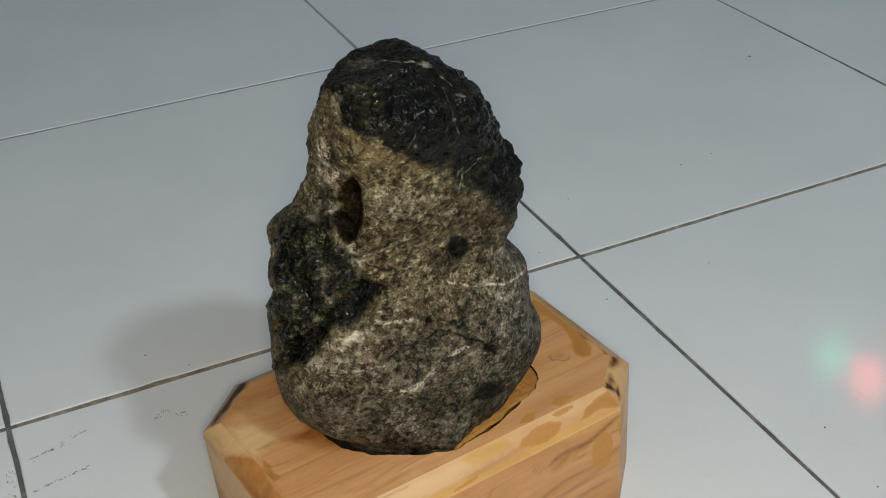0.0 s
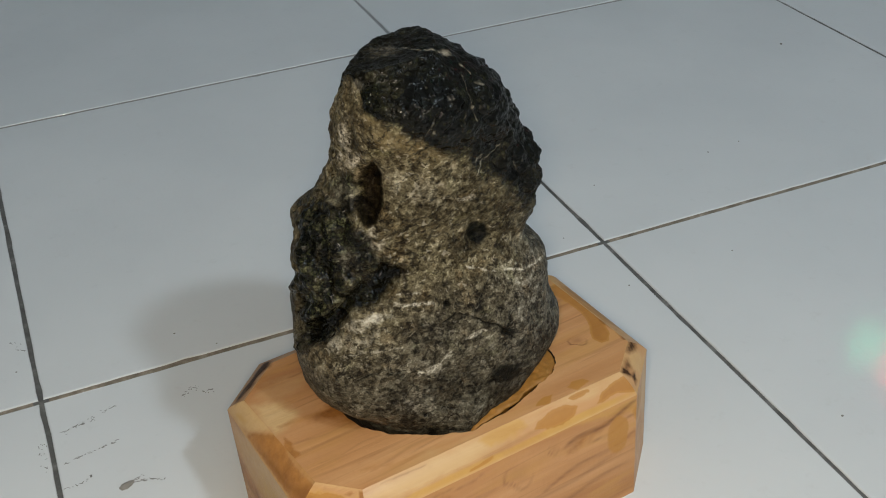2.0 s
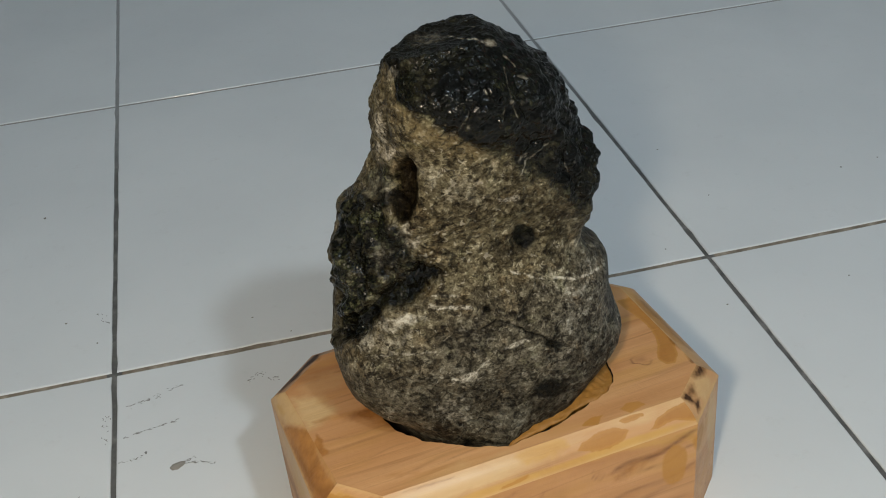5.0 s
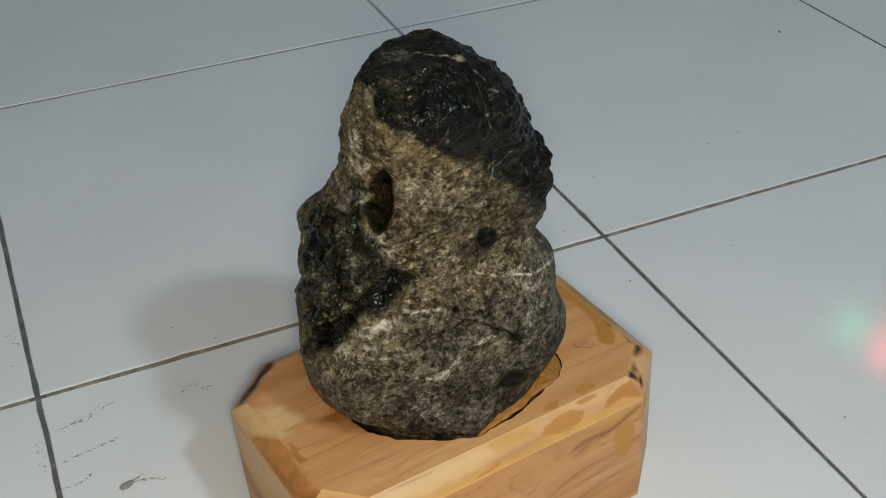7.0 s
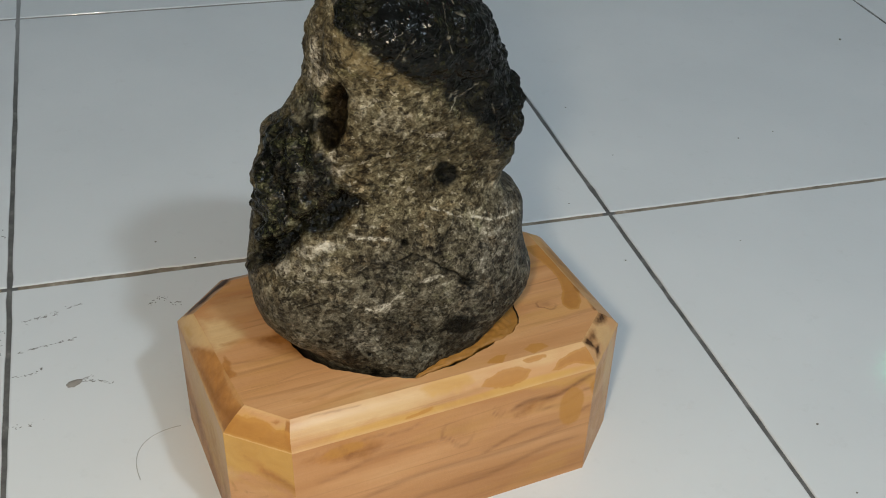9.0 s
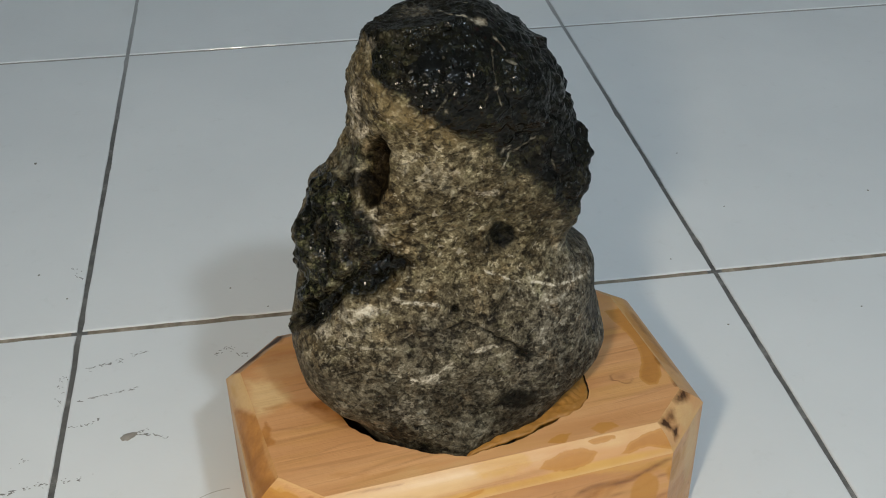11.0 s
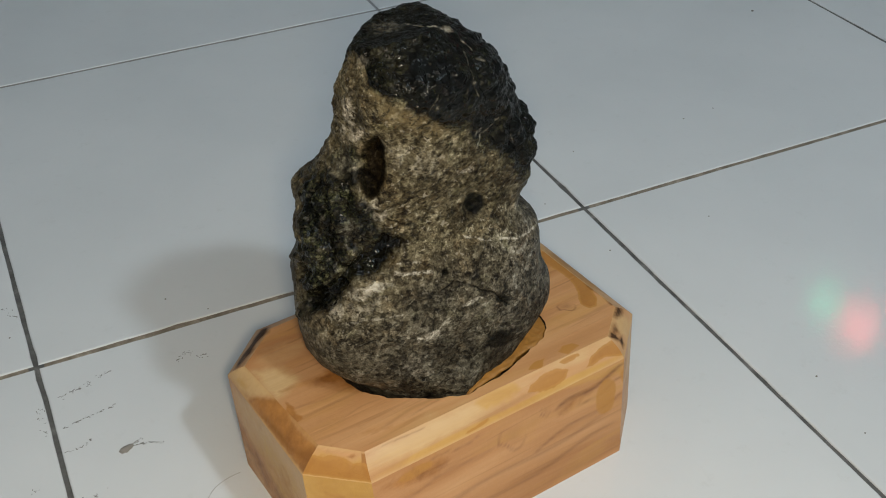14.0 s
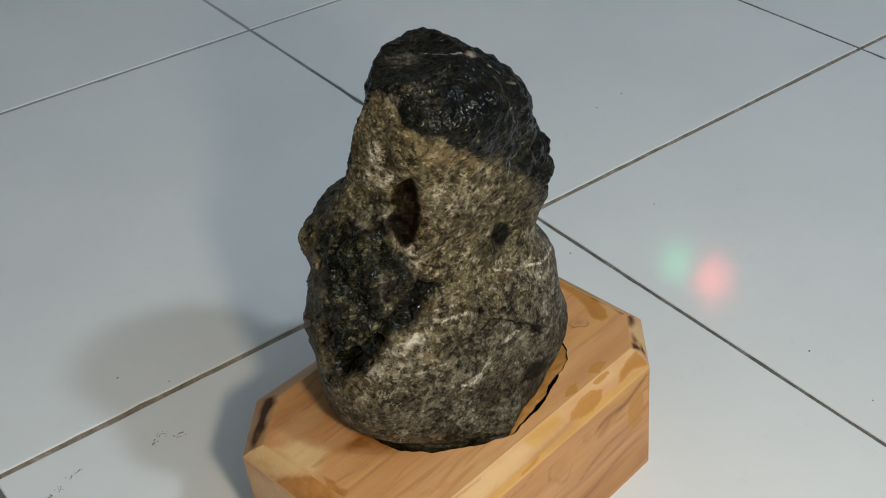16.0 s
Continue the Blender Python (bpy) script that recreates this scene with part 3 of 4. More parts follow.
# sides, one part for each face of the block
foot = loop([(x + (0.0 if x < 0.15 else -0.005), y - 0.009) for x, y in OUTER])
for k in range(8):
    some = slice(k * PER, (k + 1) * PER)
    cols = [level(foot[some] + (outer[some] - foot[some]) * f, Z_EDGE * f) for f in np.linspace(0, 1, 40)]
    faces = [(r * PER + c, r * PER + c + 1, (r + 1) * PER + c + 1, (r + 1) * PER + c) for r in range(39) for c in range(PER - 1)]
    verts = np.concatenate(cols)
    side = from_grid("side", verts, faces, WOOD, stand)
    up = np.repeat(np.linspace(0, 1, 40), PER)
    w, tint = tints(verts, SIDE_PATCHES.get(k, ()), np.c_[np.tile(np.linspace(0, 1, PER), 40), up], (math.dist(OUTER[k], OUTER[(k + 1) % 8]), Z_EDGE))
    colours(side, "wear", w)
    colours(side, "wash", tint)
    floats(side, "figure", figure(verts, FRONT_KNOTS, FRONT_STREAKS) if k == 0 else np.zeros(len(verts)))
    edge = outer[some] - np.array([0.18, -0.18])
    cols = []
    for f in np.linspace(0, 1, ROWS):
        round_off = 0.0007 * math.sin(math.pi * f)
        xy = outer[some] + (inner[some] - outer[some]) * f
        xy = xy + edge / np.linalg.norm(edge, axis=1)[:, None] * round_off
        cols.append(level(xy, Z_EDGE + (Z_TOP - Z_EDGE) * f + round_off * 0.7 * (0 < f < 1)))
    faces = [(r * PER + c, r * PER + c + 1, (r + 1) * PER + c + 1, (r + 1) * PER + c) for r in range(ROWS - 1) for c in range(PER - 1)]
    verts = np.concatenate(cols)
    bevel = from_grid("bevel", verts, faces, BEVEL, stand, "bevelled edge with patchy orange varnish")
    f = np.repeat(np.linspace(0, 1, ROWS), PER)
    along = np.tile(np.linspace(0, 1, PER), ROWS)
    reach = (math.dist(OUTER[k], OUTER[(k + 1) % 8]), 0.0155)
    w, tint = tints(verts, EDGE_PATCHES.get(k, ()), np.c_[along, f], reach)
    w[:, 2] = 0.30 + 0.70 * smooth_step(np.abs(f - 0.5), 0.34, 0.5)
    w[:, 0] -= 0.5 * smooth_step(np.abs(f - 0.5), 0.38, 0.5)
    w[:, 2] *= 1 - smooth_step(f, 0.02, 0.10) * np.clip(tint[:, 2] + 0.6 * tint[:, 1], 0, 0.95)
    colours(bevel, "wear", np.clip(w, 0, 1.5))
    colours(bevel, "wash", tint)
    floats(bevel, "figure", figure(verts, [], BEVEL_STREAKS, 1, 0.00008) if k == 0 else np.zeros(len(verts)))

# the hollow and the underside
deg = np.degrees(phi)
slit = 0.00025 + 0.0026 * smooth_step(deg, -150, -128) * (1 - smooth_step(deg, -62, -50)) * (0.75 + 0.25 * np.sin(11 * phi + 2 * np.sin(5 * phi)))
rows = [level(rim(phi), Z_TOP), level(rim(phi), Z_TOP - 0.012), level(rim(phi, -0.004), Z_TOP - 0.016), level(rim(phi, -0.022), Z_PIT)]
rows += [level(np.array(HOLE) + (rim(phi, -0.022) - np.array(HOLE)) * f, Z_PIT) for f in (0.6, 0.02)]
verts, faces = strips(rows)
pit = from_grid("hollow", verts, faces, RECESS, stand, "hollow cut for the stone, coloured near black for its shade")
drop = 0.020 * (1 - smooth_step(deg, -114, -102))
rows = [level(rim(phi, -slit - 0.008), Z_TOP - 0.0135 - drop), level(rim(phi, -slit - 0.0065), Z_TOP - 0.005 - drop)]
for k, z in ((0.0, -0.0016), (0.0004, -0.0009), (0.0012, -0.0006), (0.0025, -0.0005), (0.004, -0.0003), (0.006, 0.0), (0.008, 0.0004), (0.011, 0.0007), (0.015, 0.0008)):
    bumpy = 0.0003 * np.sin(19 * phi + 400 * k) * np.sin(7 * phi + 900 * k) + 0.0002 * np.sin(43 * phi + 1500 * k) + 0.0001 * np.sin(97 * phi + 2300 * k)
    rows.append(level(rim(phi, -slit - k), Z_TOP) + np.c_[np.zeros((len(phi), 2)), z - drop + 2.2 * bumpy * min(1.0, k / 0.002)])
rows.append(level(rim(phi, -0.020), Z_TOP - 0.0135) - np.c_[np.zeros((len(phi), 2)), drop])
verts, faces = strips(rows)
packed = (deg > -119) & (deg < 45)
faces = [f for f in faces if packed[f[0] % len(phi)] and packed[f[1] % len(phi)]]
from_grid("filler", verts, faces, PUTTY, stand, "orange wood filler packed beside the stone", True)
verts, faces = strips([level(foot, 0.0), level(np.array(HOLE) + (foot - np.array(HOLE)) * 0.02, 0.0)])
base = from_grid("underside", verts, faces, WOOD, stand)
colours(base, "wear", np.zeros((len(verts), 3)))


# ---- the stone ----
LEAN = 0.0688
PROFILE = np.array([  # height; left, right and front edges; depth of the widest line on the left and on the right; swell behind it
    (0.0450, 0.1567, 0.2282, -0.1980, -0.1501, -0.1290, 0.0387),
    (0.0620, 0.1488, 0.2431, -0.1992, -0.1504, -0.1269, 0.0492),
    (0.0780, 0.1380, 0.2616, -0.2000, -0.1535, -0.1234, 0.0605),
    (0.0920, 0.1295, 0.2772, -0.1998, -0.1553, -0.1200, 0.0610),
    (0.1100, 0.1275, 0.2719, -0.1983, -0.1546, -0.1186, 0.0606),
    (0.1300, 0.1324, 0.2676, -0.1915, -0.1441, -0.1403, 0.0600),
    (0.1500, 0.1348, 0.2493, -0.1814, -0.1493, -0.1602, 0.0606),
    (0.1680, 0.1395, 0.2516, -0.1788, -0.1405, -0.1714, 0.0597),
    (0.1820, 0.1449, 0.2535, -0.1820, -0.1447, -0.1738, 0.0464),
    (0.1960, 0.1544, 0.2542, -0.1838, -0.1446, -0.1535, 0.0330),
    (0.2110, 0.1587, 0.2525, -0.1846, -0.1442, -0.1283, 0.0170),
    (0.2260, 0.1586, 0.2452, -0.1903, -0.1477, -0.1249, 0.0124),
    (0.2400, 0.1603, 0.2301, -0.1924, -0.1514, -0.1269, 0.0118),
    (0.2500, 0.1644, 0.2175, -0.1730, -0.1523, -0.1324, 0.0112),
])
CROWN, DOME = 0.2564, -0.0020
MID = np.array([0.2, -0.14])
SEAT = np.array([0.2057, -0.1480])


def glide(x, y, xq):
    """A smooth curve through rows, without overshoot."""
    h = np.diff(x)
    d = np.diff(y, axis=0) / h[:, None]
    m = np.zeros_like(y)
    m[1:-1] = np.where(d[1:] * d[:-1] > 0, 2 * d[1:] * d[:-1] / (d[1:] + d[:-1] + 1e-12), 0)
    m[0], m[-1] = d[0], d[-1]
    i = np.clip(np.searchsorted(x, xq) - 1, 0, len(x) - 2)
    t, hh = ((xq - x[i]) / h[i])[:, None], h[i][:, None]
    return y[i] * (1 + 2 * t) * (1 - t) ** 2 + m[i] * hh * t * (1 - t) ** 2 + y[i + 1] * t * t * (3 - 2 * t) + m[i + 1] * hh * t * t * (t - 1)


ROUND, UP = 760, 500


def outward(p):
    a = np.roll(p, -1, 1) - np.roll(p, 1, 1)
    b = np.gradient(p, axis=0)
    n = np.cross(a, b)
    return n / (np.linalg.norm(n, axis=-1, keepdims=True) + 1e-12)


def stone_shape():
    th = np.linspace(0, 2 * np.pi, ROUND, endpoint=False) - np.pi / 2
    th = th - 0.28 * np.sin(th + np.pi / 2)
    z = np.linspace(Z_PIT, CROWN, UP)
    q = glide(PROFILE[:, 0], PROFILE[:, 1:], z)
    c, s = np.cos(th), np.sin(th)
    power = np.where(s < 0, 0.75, 1.3)
    cc, ss = np.sign(c) * np.abs(c) ** power, np.sign(s) * np.abs(s) ** power
    xl, xr, yf, yl, yr, back = (q[:, k : k + 1] for k in range(6))
    yc = yl * (1 - cc) / 2 + yr * (1 + cc) / 2
    x = (xl + xr) / 2 + (xr - xl) / 2 * cc
    y = np.where(ss < 0, yc + (yc - yf) * ss, yc + back * ss)
    p = np.stack([x, y, np.repeat(z[:, None], ROUND, 1)], -1)
    # close the crown as a low dome, the foot as a flat patch
    end = p[-1]
    mid = end.mean(0)
    crown = []
    for k in range(1, 61):
        r = math.cos(k / 60 * math.pi / 2)
        ring = mid + (end - mid) * max(r, 0.004)
        ring[:, 2] = CROWN + DOME * math.sin(k / 60 * math.pi / 2)
        crown.append(ring)
    low = p[0]
    foot = [low.mean(0) + (low - low.mean(0)) * f for f in (0.02, 0.4, 0.7, 0.9, 0.97)]
    p = np.concatenate([np.array(foot), p, np.array(crown)])
    # the crown slopes to the back and the left
    p[..., 2] += (0.1115 * (p[..., 0] - 0.2) - 0.1297 * (p[..., 1] + 0.15)) * smooth_step(p[..., 2], 0.222, 0.25)
    d = p[..., :2] - MID
    c, s = math.cos(LEAN), math.sin(LEAN)
    p = np.stack([MID[0] + c * d[..., 0] - s * d[..., 1], MID[1] + s * d[..., 0] + c * d[..., 1], p[..., 2]], -1)
    # wear the crown's rim round
    for _ in range(260):
        p[UP - 60 : -1] = 0.5 * p[UP - 60 : -1] + 0.25 * (p[UP - 61 : -2] + p[UP - 59 :])
    # tucked in towards the seat on the left, fuller in front
    d = p[..., :2] - SEAT
    turned = np.degrees(np.arctan2(d[..., 1], d[..., 0])) - TURN
    turned = (turned + 360) % 360
    tuck = 0.0048 * np.exp(-(((turned - 203) / 22) ** 2)) * (1 - smooth_step(p[..., 2], 0.071, 0.087))
    tuck -= 0.0058 * np.exp(-(((turned - 253) / 13) ** 2)) * (1 - smooth_step(p[..., 2], 0.073, 0.092))
    p[..., :2] -= d / np.linalg.norm(d, axis=-1)[..., None] * tuck[..., None]
    # large lumps: centre, height, radius
    for at, high, radius in (((0.1295, -0.1595, 0.1649), 0.0112, 0.0129), ((0.2583, -0.1577, 0.1906), 0.0041, 0.0105)):
        p = p + outward(p) * (high * np.exp(-((p - np.array(at)) ** 2).sum(-1) / radius**2))[..., None]
    return p


def wander(p, scale, octaves, seed):
    """Fractal noise at points."""
    off = Vector((seed * 7.3, seed * 3.1, seed * 5.7))
    flat = p.reshape(-1, 3) * scale
    return np.array([noise.fractal(Vector(v) + off, 0.9, 2.1, octaves) for v in flat.tolist()]).reshape(p.shape[:-1])


def knobs(p, scale, seed):
    """Rounded lumps packed side by side."""
    off = Vector((seed * 4.1, seed * 2.3, seed * 9.7))
    flat = p.reshape(-1, 3) * scale
    return np.array([noise.voronoi(Vector(v) + off)[0][0] for v in flat.tolist()]).reshape(p.shape[:-1])


def spot(u, w, x, z, a, b):
    return np.exp(-(((u - x) / a) ** 2) - ((w - z) / b) ** 2)


# all marks lie on the stone's face: metres across and up it, from its middle
CAP_EDGE = [(-0.0392, 0.0705), (-0.0386, 0.0706), (-0.0337, 0.0716), (-0.0296, 0.0675), (-0.0279, 0.0586), (-0.0222, 0.0525), (-0.0179, 0.0496), (-0.0111, 0.0479), (-0.0068, 0.0442), (-0.0001, 0.0408), (0.0147, 0.0376), (0.0199, 0.0308), (0.0274, 0.0277), (0.0341, 0.0228), (0.0381, 0.0188), (0.0450, 0.0146)]
LOBE = [(-0.0656, 0.0214), (-0.0592, 0.0250), (-0.0514, 0.0243), (-0.0434, 0.0175), (-0.0338, 0.0084), (-0.0282, 0.0009), (-0.0229, -0.0083), (-0.0183, -0.0111), (-0.0210, -0.0213), (-0.0396, -0.0320), (-0.0523, -0.0454), (-0.0675, -0.0494), (-0.0696, -0.0460), (-0.0688, -0.0377), (-0.0703, -0.0242), (-0.0661, -0.0078), (-0.0649, 0.0048)]
CREVICE = [(-0.0646, -0.0379), (-0.0524, -0.0317), (-0.0428, -0.0241), (-0.0336, -0.0179), (-0.0230, -0.0111), (-0.0166, -0.0098), (-0.0130, -0.0132), (-0.0196, -0.0210), (-0.0268, -0.0286), (-0.0388, -0.0315), (-0.0471, -0.0380), (-0.0533, -0.0451), (-0.0635, -0.0480), (-0.0677, -0.0457)]
HOLE_RIM = [(-0.0338, 0.0341), (-0.0256, 0.0363), (-0.0217, 0.0298), (-0.0221, 0.0159), (-0.0260, 0.0069), (-0.0333, 0.0065), (-0.0369, 0.0163), (-0.0367, 0.0284)]
MOSS = [(-0.0479, 0.0325), (-0.0346, 0.0335), (-0.0354, 0.0158), (-0.0325, 0.0078), (-0.0434, 0.0169), (-0.0523, 0.0278)]
BAND = [(-0.0292, 0.0603), (-0.0202, 0.0502), (-0.0068, 0.0434), (0.0071, 0.0385), (0.0030, 0.0338), (-0.0118, 0.0385), (-0.0212, 0.0410), (-0.0268, 0.0503)]
VEINS = [  # half width, strength, then points
    (0.0005, 0.8, [(0.0145, -0.0117), (0.0199, -0.0130), (0.0280, -0.0148)]), (0.0006, 0.8, [(0.0335, -0.0143), (0.0423, -0.0144), (0.0482, -0.0123), (0.0524, -0.0090)]),
    (0.0004, 0.75, [(-0.0196, -0.0236), (-0.0135, -0.0233), (-0.0075, -0.0234)]), (0.0008, 1.0, [(-0.0204, -0.0286), (-0.0140, -0.0285), (-0.0072, -0.0286), (-0.0021, -0.0279)]),
    (0.0009, 1.0, [(0.0134, -0.0467), (0.0175, -0.0450), (0.0220, -0.0432)]), (0.0010, 1.0, [(-0.0102, -0.0628), (-0.0062, -0.0620), (-0.0030, -0.0599), (-0.0003, -0.0584)]),
    (0.0004, 0.4, [(-0.0003, -0.0584), (0.0025, -0.0548), (0.0057, -0.0525)]), (0.0003, 0.5, [(-0.0488, -0.0527), (-0.0381, -0.0511), (-0.0250, -0.0503), (-0.0176, -0.0489)]), (0.0009, 1.0, [(0.0111, 0.0196), (0.0154, 0.0193), (0.0189, 0.0208)]),
]
CAP_VEINS = [
    (0.0003, 0.42, [(0.0146, 0.0722), (0.0167, 0.0655), (0.0182, 0.0602), (0.0194, 0.0568), (0.0204, 0.0525)]), (0.0003, 0.25, [(0.0185, 0.0592), (0.0164, 0.0544), (0.0147, 0.0504), (0.0135, 0.0478)]), (0.0003, 0.28, [(-0.0062, 0.0420), (-0.0020, 0.0456), (0.0017, 0.0507), (0.0043, 0.0563)]),
    (0.0004, 0.42, [(0.0198, 0.0299), (0.0232, 0.0351), (0.0272, 0.0390), (0.0318, 0.0429), (0.0346, 0.0482)]), (0.0005, 0.8, [(-0.0110, 0.0871), (-0.0058, 0.0854), (-0.0012, 0.0836), (0.0028, 0.0831)]), (0.0008, 0.6, [(0.0028, 0.0831), (0.0070, 0.0821), (0.0085, 0.0810)]),
    (0.0005, 0.45, [(0.0138, 0.0771), (0.0166, 0.0749), (0.0185, 0.0737)]), (0.0006, 0.40, [(0.0205, 0.0690), (0.0235, 0.0677)]), (0.0003, 0.35, [(0.0380, 0.0363), (0.0410, 0.0317), (0.0417, 0.0279)]), (0.0003, 0.3, [(0.0346, 0.0482), (0.0354, 0.0521)]),
]
CRACKS = [  # half width, depth, then points
    (0.0005, 0.0012, [(0.0024, -0.0378), (0.0094, -0.0342), (0.0172, -0.0359), (0.0223, -0.0393)]), (0.0006, 0.0014, [(0.0223, -0.0393), (0.0283, -0.0406), (0.0364, -0.0472)]), (0.0004, 0.0008, [(-0.0245, -0.0621), (-0.0193, -0.0606), (-0.0157, -0.0600)]), (0.0005, 0.0010, [(-0.0176, -0.0756), (-0.0135, -0.0686)]),
    (0.0004, 0.0008, [(0.0202, -0.0282), (0.0250, -0.0178), (0.0241, -0.0126)]), (0.0005, 0.0008, [(-0.0073, 0.0373), (-0.0035, 0.0394), (0.0011, 0.0416)]), (0.0004, 0.0007, [(-0.0236, -0.0016), (-0.0153, -0.0054), (-0.0100, -0.0046)]), (0.0004, 0.0006, [(-0.0418, -0.0652), (-0.0336, -0.0617), (-0.0285, -0.0624)]), (0.0004, 0.0006, [(-0.0089, -0.0839), (0.0018, -0.0810), (0.0099, -0.0832)]),
]

p = stone_shape()
n = outward(p)
U = (p - np.array([0.2, -0.17, 0.16])) @ np.array([0.920, -0.391, 0.0])
W = (p - np.array([0.2, -0.17, 0.16])) @ np.array([0.217, 0.511, 0.832])
Z = p[..., 2]
front = smooth_step(-(n @ np.array([0.325, 0.766, -0.555])), -0.10, 0.20)
seen = smooth_step(-(n @ np.array([0.325, 0.766, -0.555])), -0.50, -0.25)
rag = wander(p, 110, 4, 1)
edge = wander(p, 260, 3, 5)
mott = wander(p, 36, 4, 6)
grit = wander(p, 170, 5, 3)
tiny = wander(p, 430, 3, 4)
lumps = knobs(p * np.array([1.0, 1.0, 0.9]), 100, 1) ** 1.25
lumps2 = knobs(p, 210, 2)

edge_w = np.interp(U, [a for a, _ in CAP_EDGE], [b for _, b in CAP_EDGE])
soft = 0.0020 + 0.0062 * smooth_step(U, 0.000, 0.028)
cap = smooth_step((W - edge_w + 0.0035 * rag + 0.0012 * edge) / soft, -1, 1)
lobe = smooth_step(inside(U, W, LOBE) + 0.0035 * rag + 0.001 * edge, -0.003, 0.003)
lobe = np.maximum(lobe, smooth_step(-0.071 - U + 0.002 * rag, 0, 0.004) * smooth_step(W, -0.040, -0.030) * (1 - smooth_step(W, 0.035, 0.045)))
crev = smooth_step(inside(U, W, CREVICE) + 0.0014 * rag, -0.0015, 0.0025) * front
rim_d = inside(U, W, HOLE_RIM)
hole = smooth_step(rim_d + 0.0008 * rag, -0.0012, 0.0042) * front
moss = smooth_step(inside(U, W, MOSS) + 0.0025 * rag, -0.002, 0.003) * front
band = smooth_step(inside(U, W, BAND) + 0.002 * rag, -0.003, 0.004) * front
dot = spot(U, W, 0.0202, 0.0038, 0.0062, 0.0056) * front
tail = spot(U, W, 0.0140, -0.0009, 0.0100, 0.0044) * front
low_dark = spot(U, W, 0.0327, -0.0664, 0.0105, 0.0062) * front
neck = near_line(U, W, [(-0.0366, 0.0541), (-0.0354, 0.0473), (-0.0343, 0.0402), (-0.0316, 0.0350)])

# relief: knobbed cap and lobe, worn grain between, the belly smoothest
knobbed = np.maximum(cap * (0.35 + 0.65 * smooth_step(U, 0.006, 0.030)), lobe)
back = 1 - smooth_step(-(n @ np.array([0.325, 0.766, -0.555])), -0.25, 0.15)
knobbed = np.maximum(knobbed, back * smooth_step(Z, 0.15, 0.2)) * (1 - 0.7 * smooth_step(Z, 0.246, 0.253))
worn = np.clip(np.maximum(knobbed, smooth_step(Z, 0.125, 0.165) * (1 - smooth_step(U, 0.030, 0.045))), 0.35, 1)
push = 0.0010 * wander(p, 42, 3, 2) + worn * (0.0008 * grit + 0.0004 * tiny)
push += knobbed * ((0.0046 + 0.0026 * lobe) * (0.40 - lumps) + 0.0014 * (0.44 - lumps2))
push -= 0.0065 * hole + 0.0040 * dot + 0.0042 * crev + 0.0016 * np.exp(-((neck / 0.0022) ** 2)) * front
push += 0.0012 * smooth_step((W - edge_w) / soft, -0.6, 1.6) * front * (1 - smooth_step(U, 0.0, 0.02)) * (1 - smooth_step(W, 0.065, 0.080))
for half, deep, line in CRACKS:
    push -= deep * np.exp(-((near_line(U + 0.0010 * rag, W + 0.0008 * grit, line) / half) ** 2)) * front
push -= 0.0022 * spot(U, W, 0.0049, -0.0290, 0.0018, 0.0018) * front + 0.0016 * spot(U, W, 0.0335, -0.0450, 0.0040, 0.0016) * front
# the step where the pale patch stands proud of the crevice, and the notch under the knuckle
push += 0.0010 * spot(U, W, -0.0371, -0.0381, 0.012, 0.006) * front
push -= 0.0020 * spot(U, W, 0.0378, 0.0537, 0.0030, 0.0020)
push += 0.0048 * np.exp(-((p - np.array((0.1470, -0.1235, 0.1675))) ** 2).sum(-1) / 0.0085**2)
push += 0.0024 * np.exp(-((p - np.array((0.1360, -0.1350, 0.1270))) ** 2).sum(-1) / 0.0080**2)
# knobs along the lobe's outer edge, one above the other
push += 0.0018 * lobe * smooth_step(-0.055 - U, 0, 0.012) * np.cos((W + 0.004 * rag) * 2 * np.pi / 0.0145 + 1.2)
push *= smooth_step(Z, Z_PIT, Z_PIT + 0.008)
p = p + n * push[..., None]

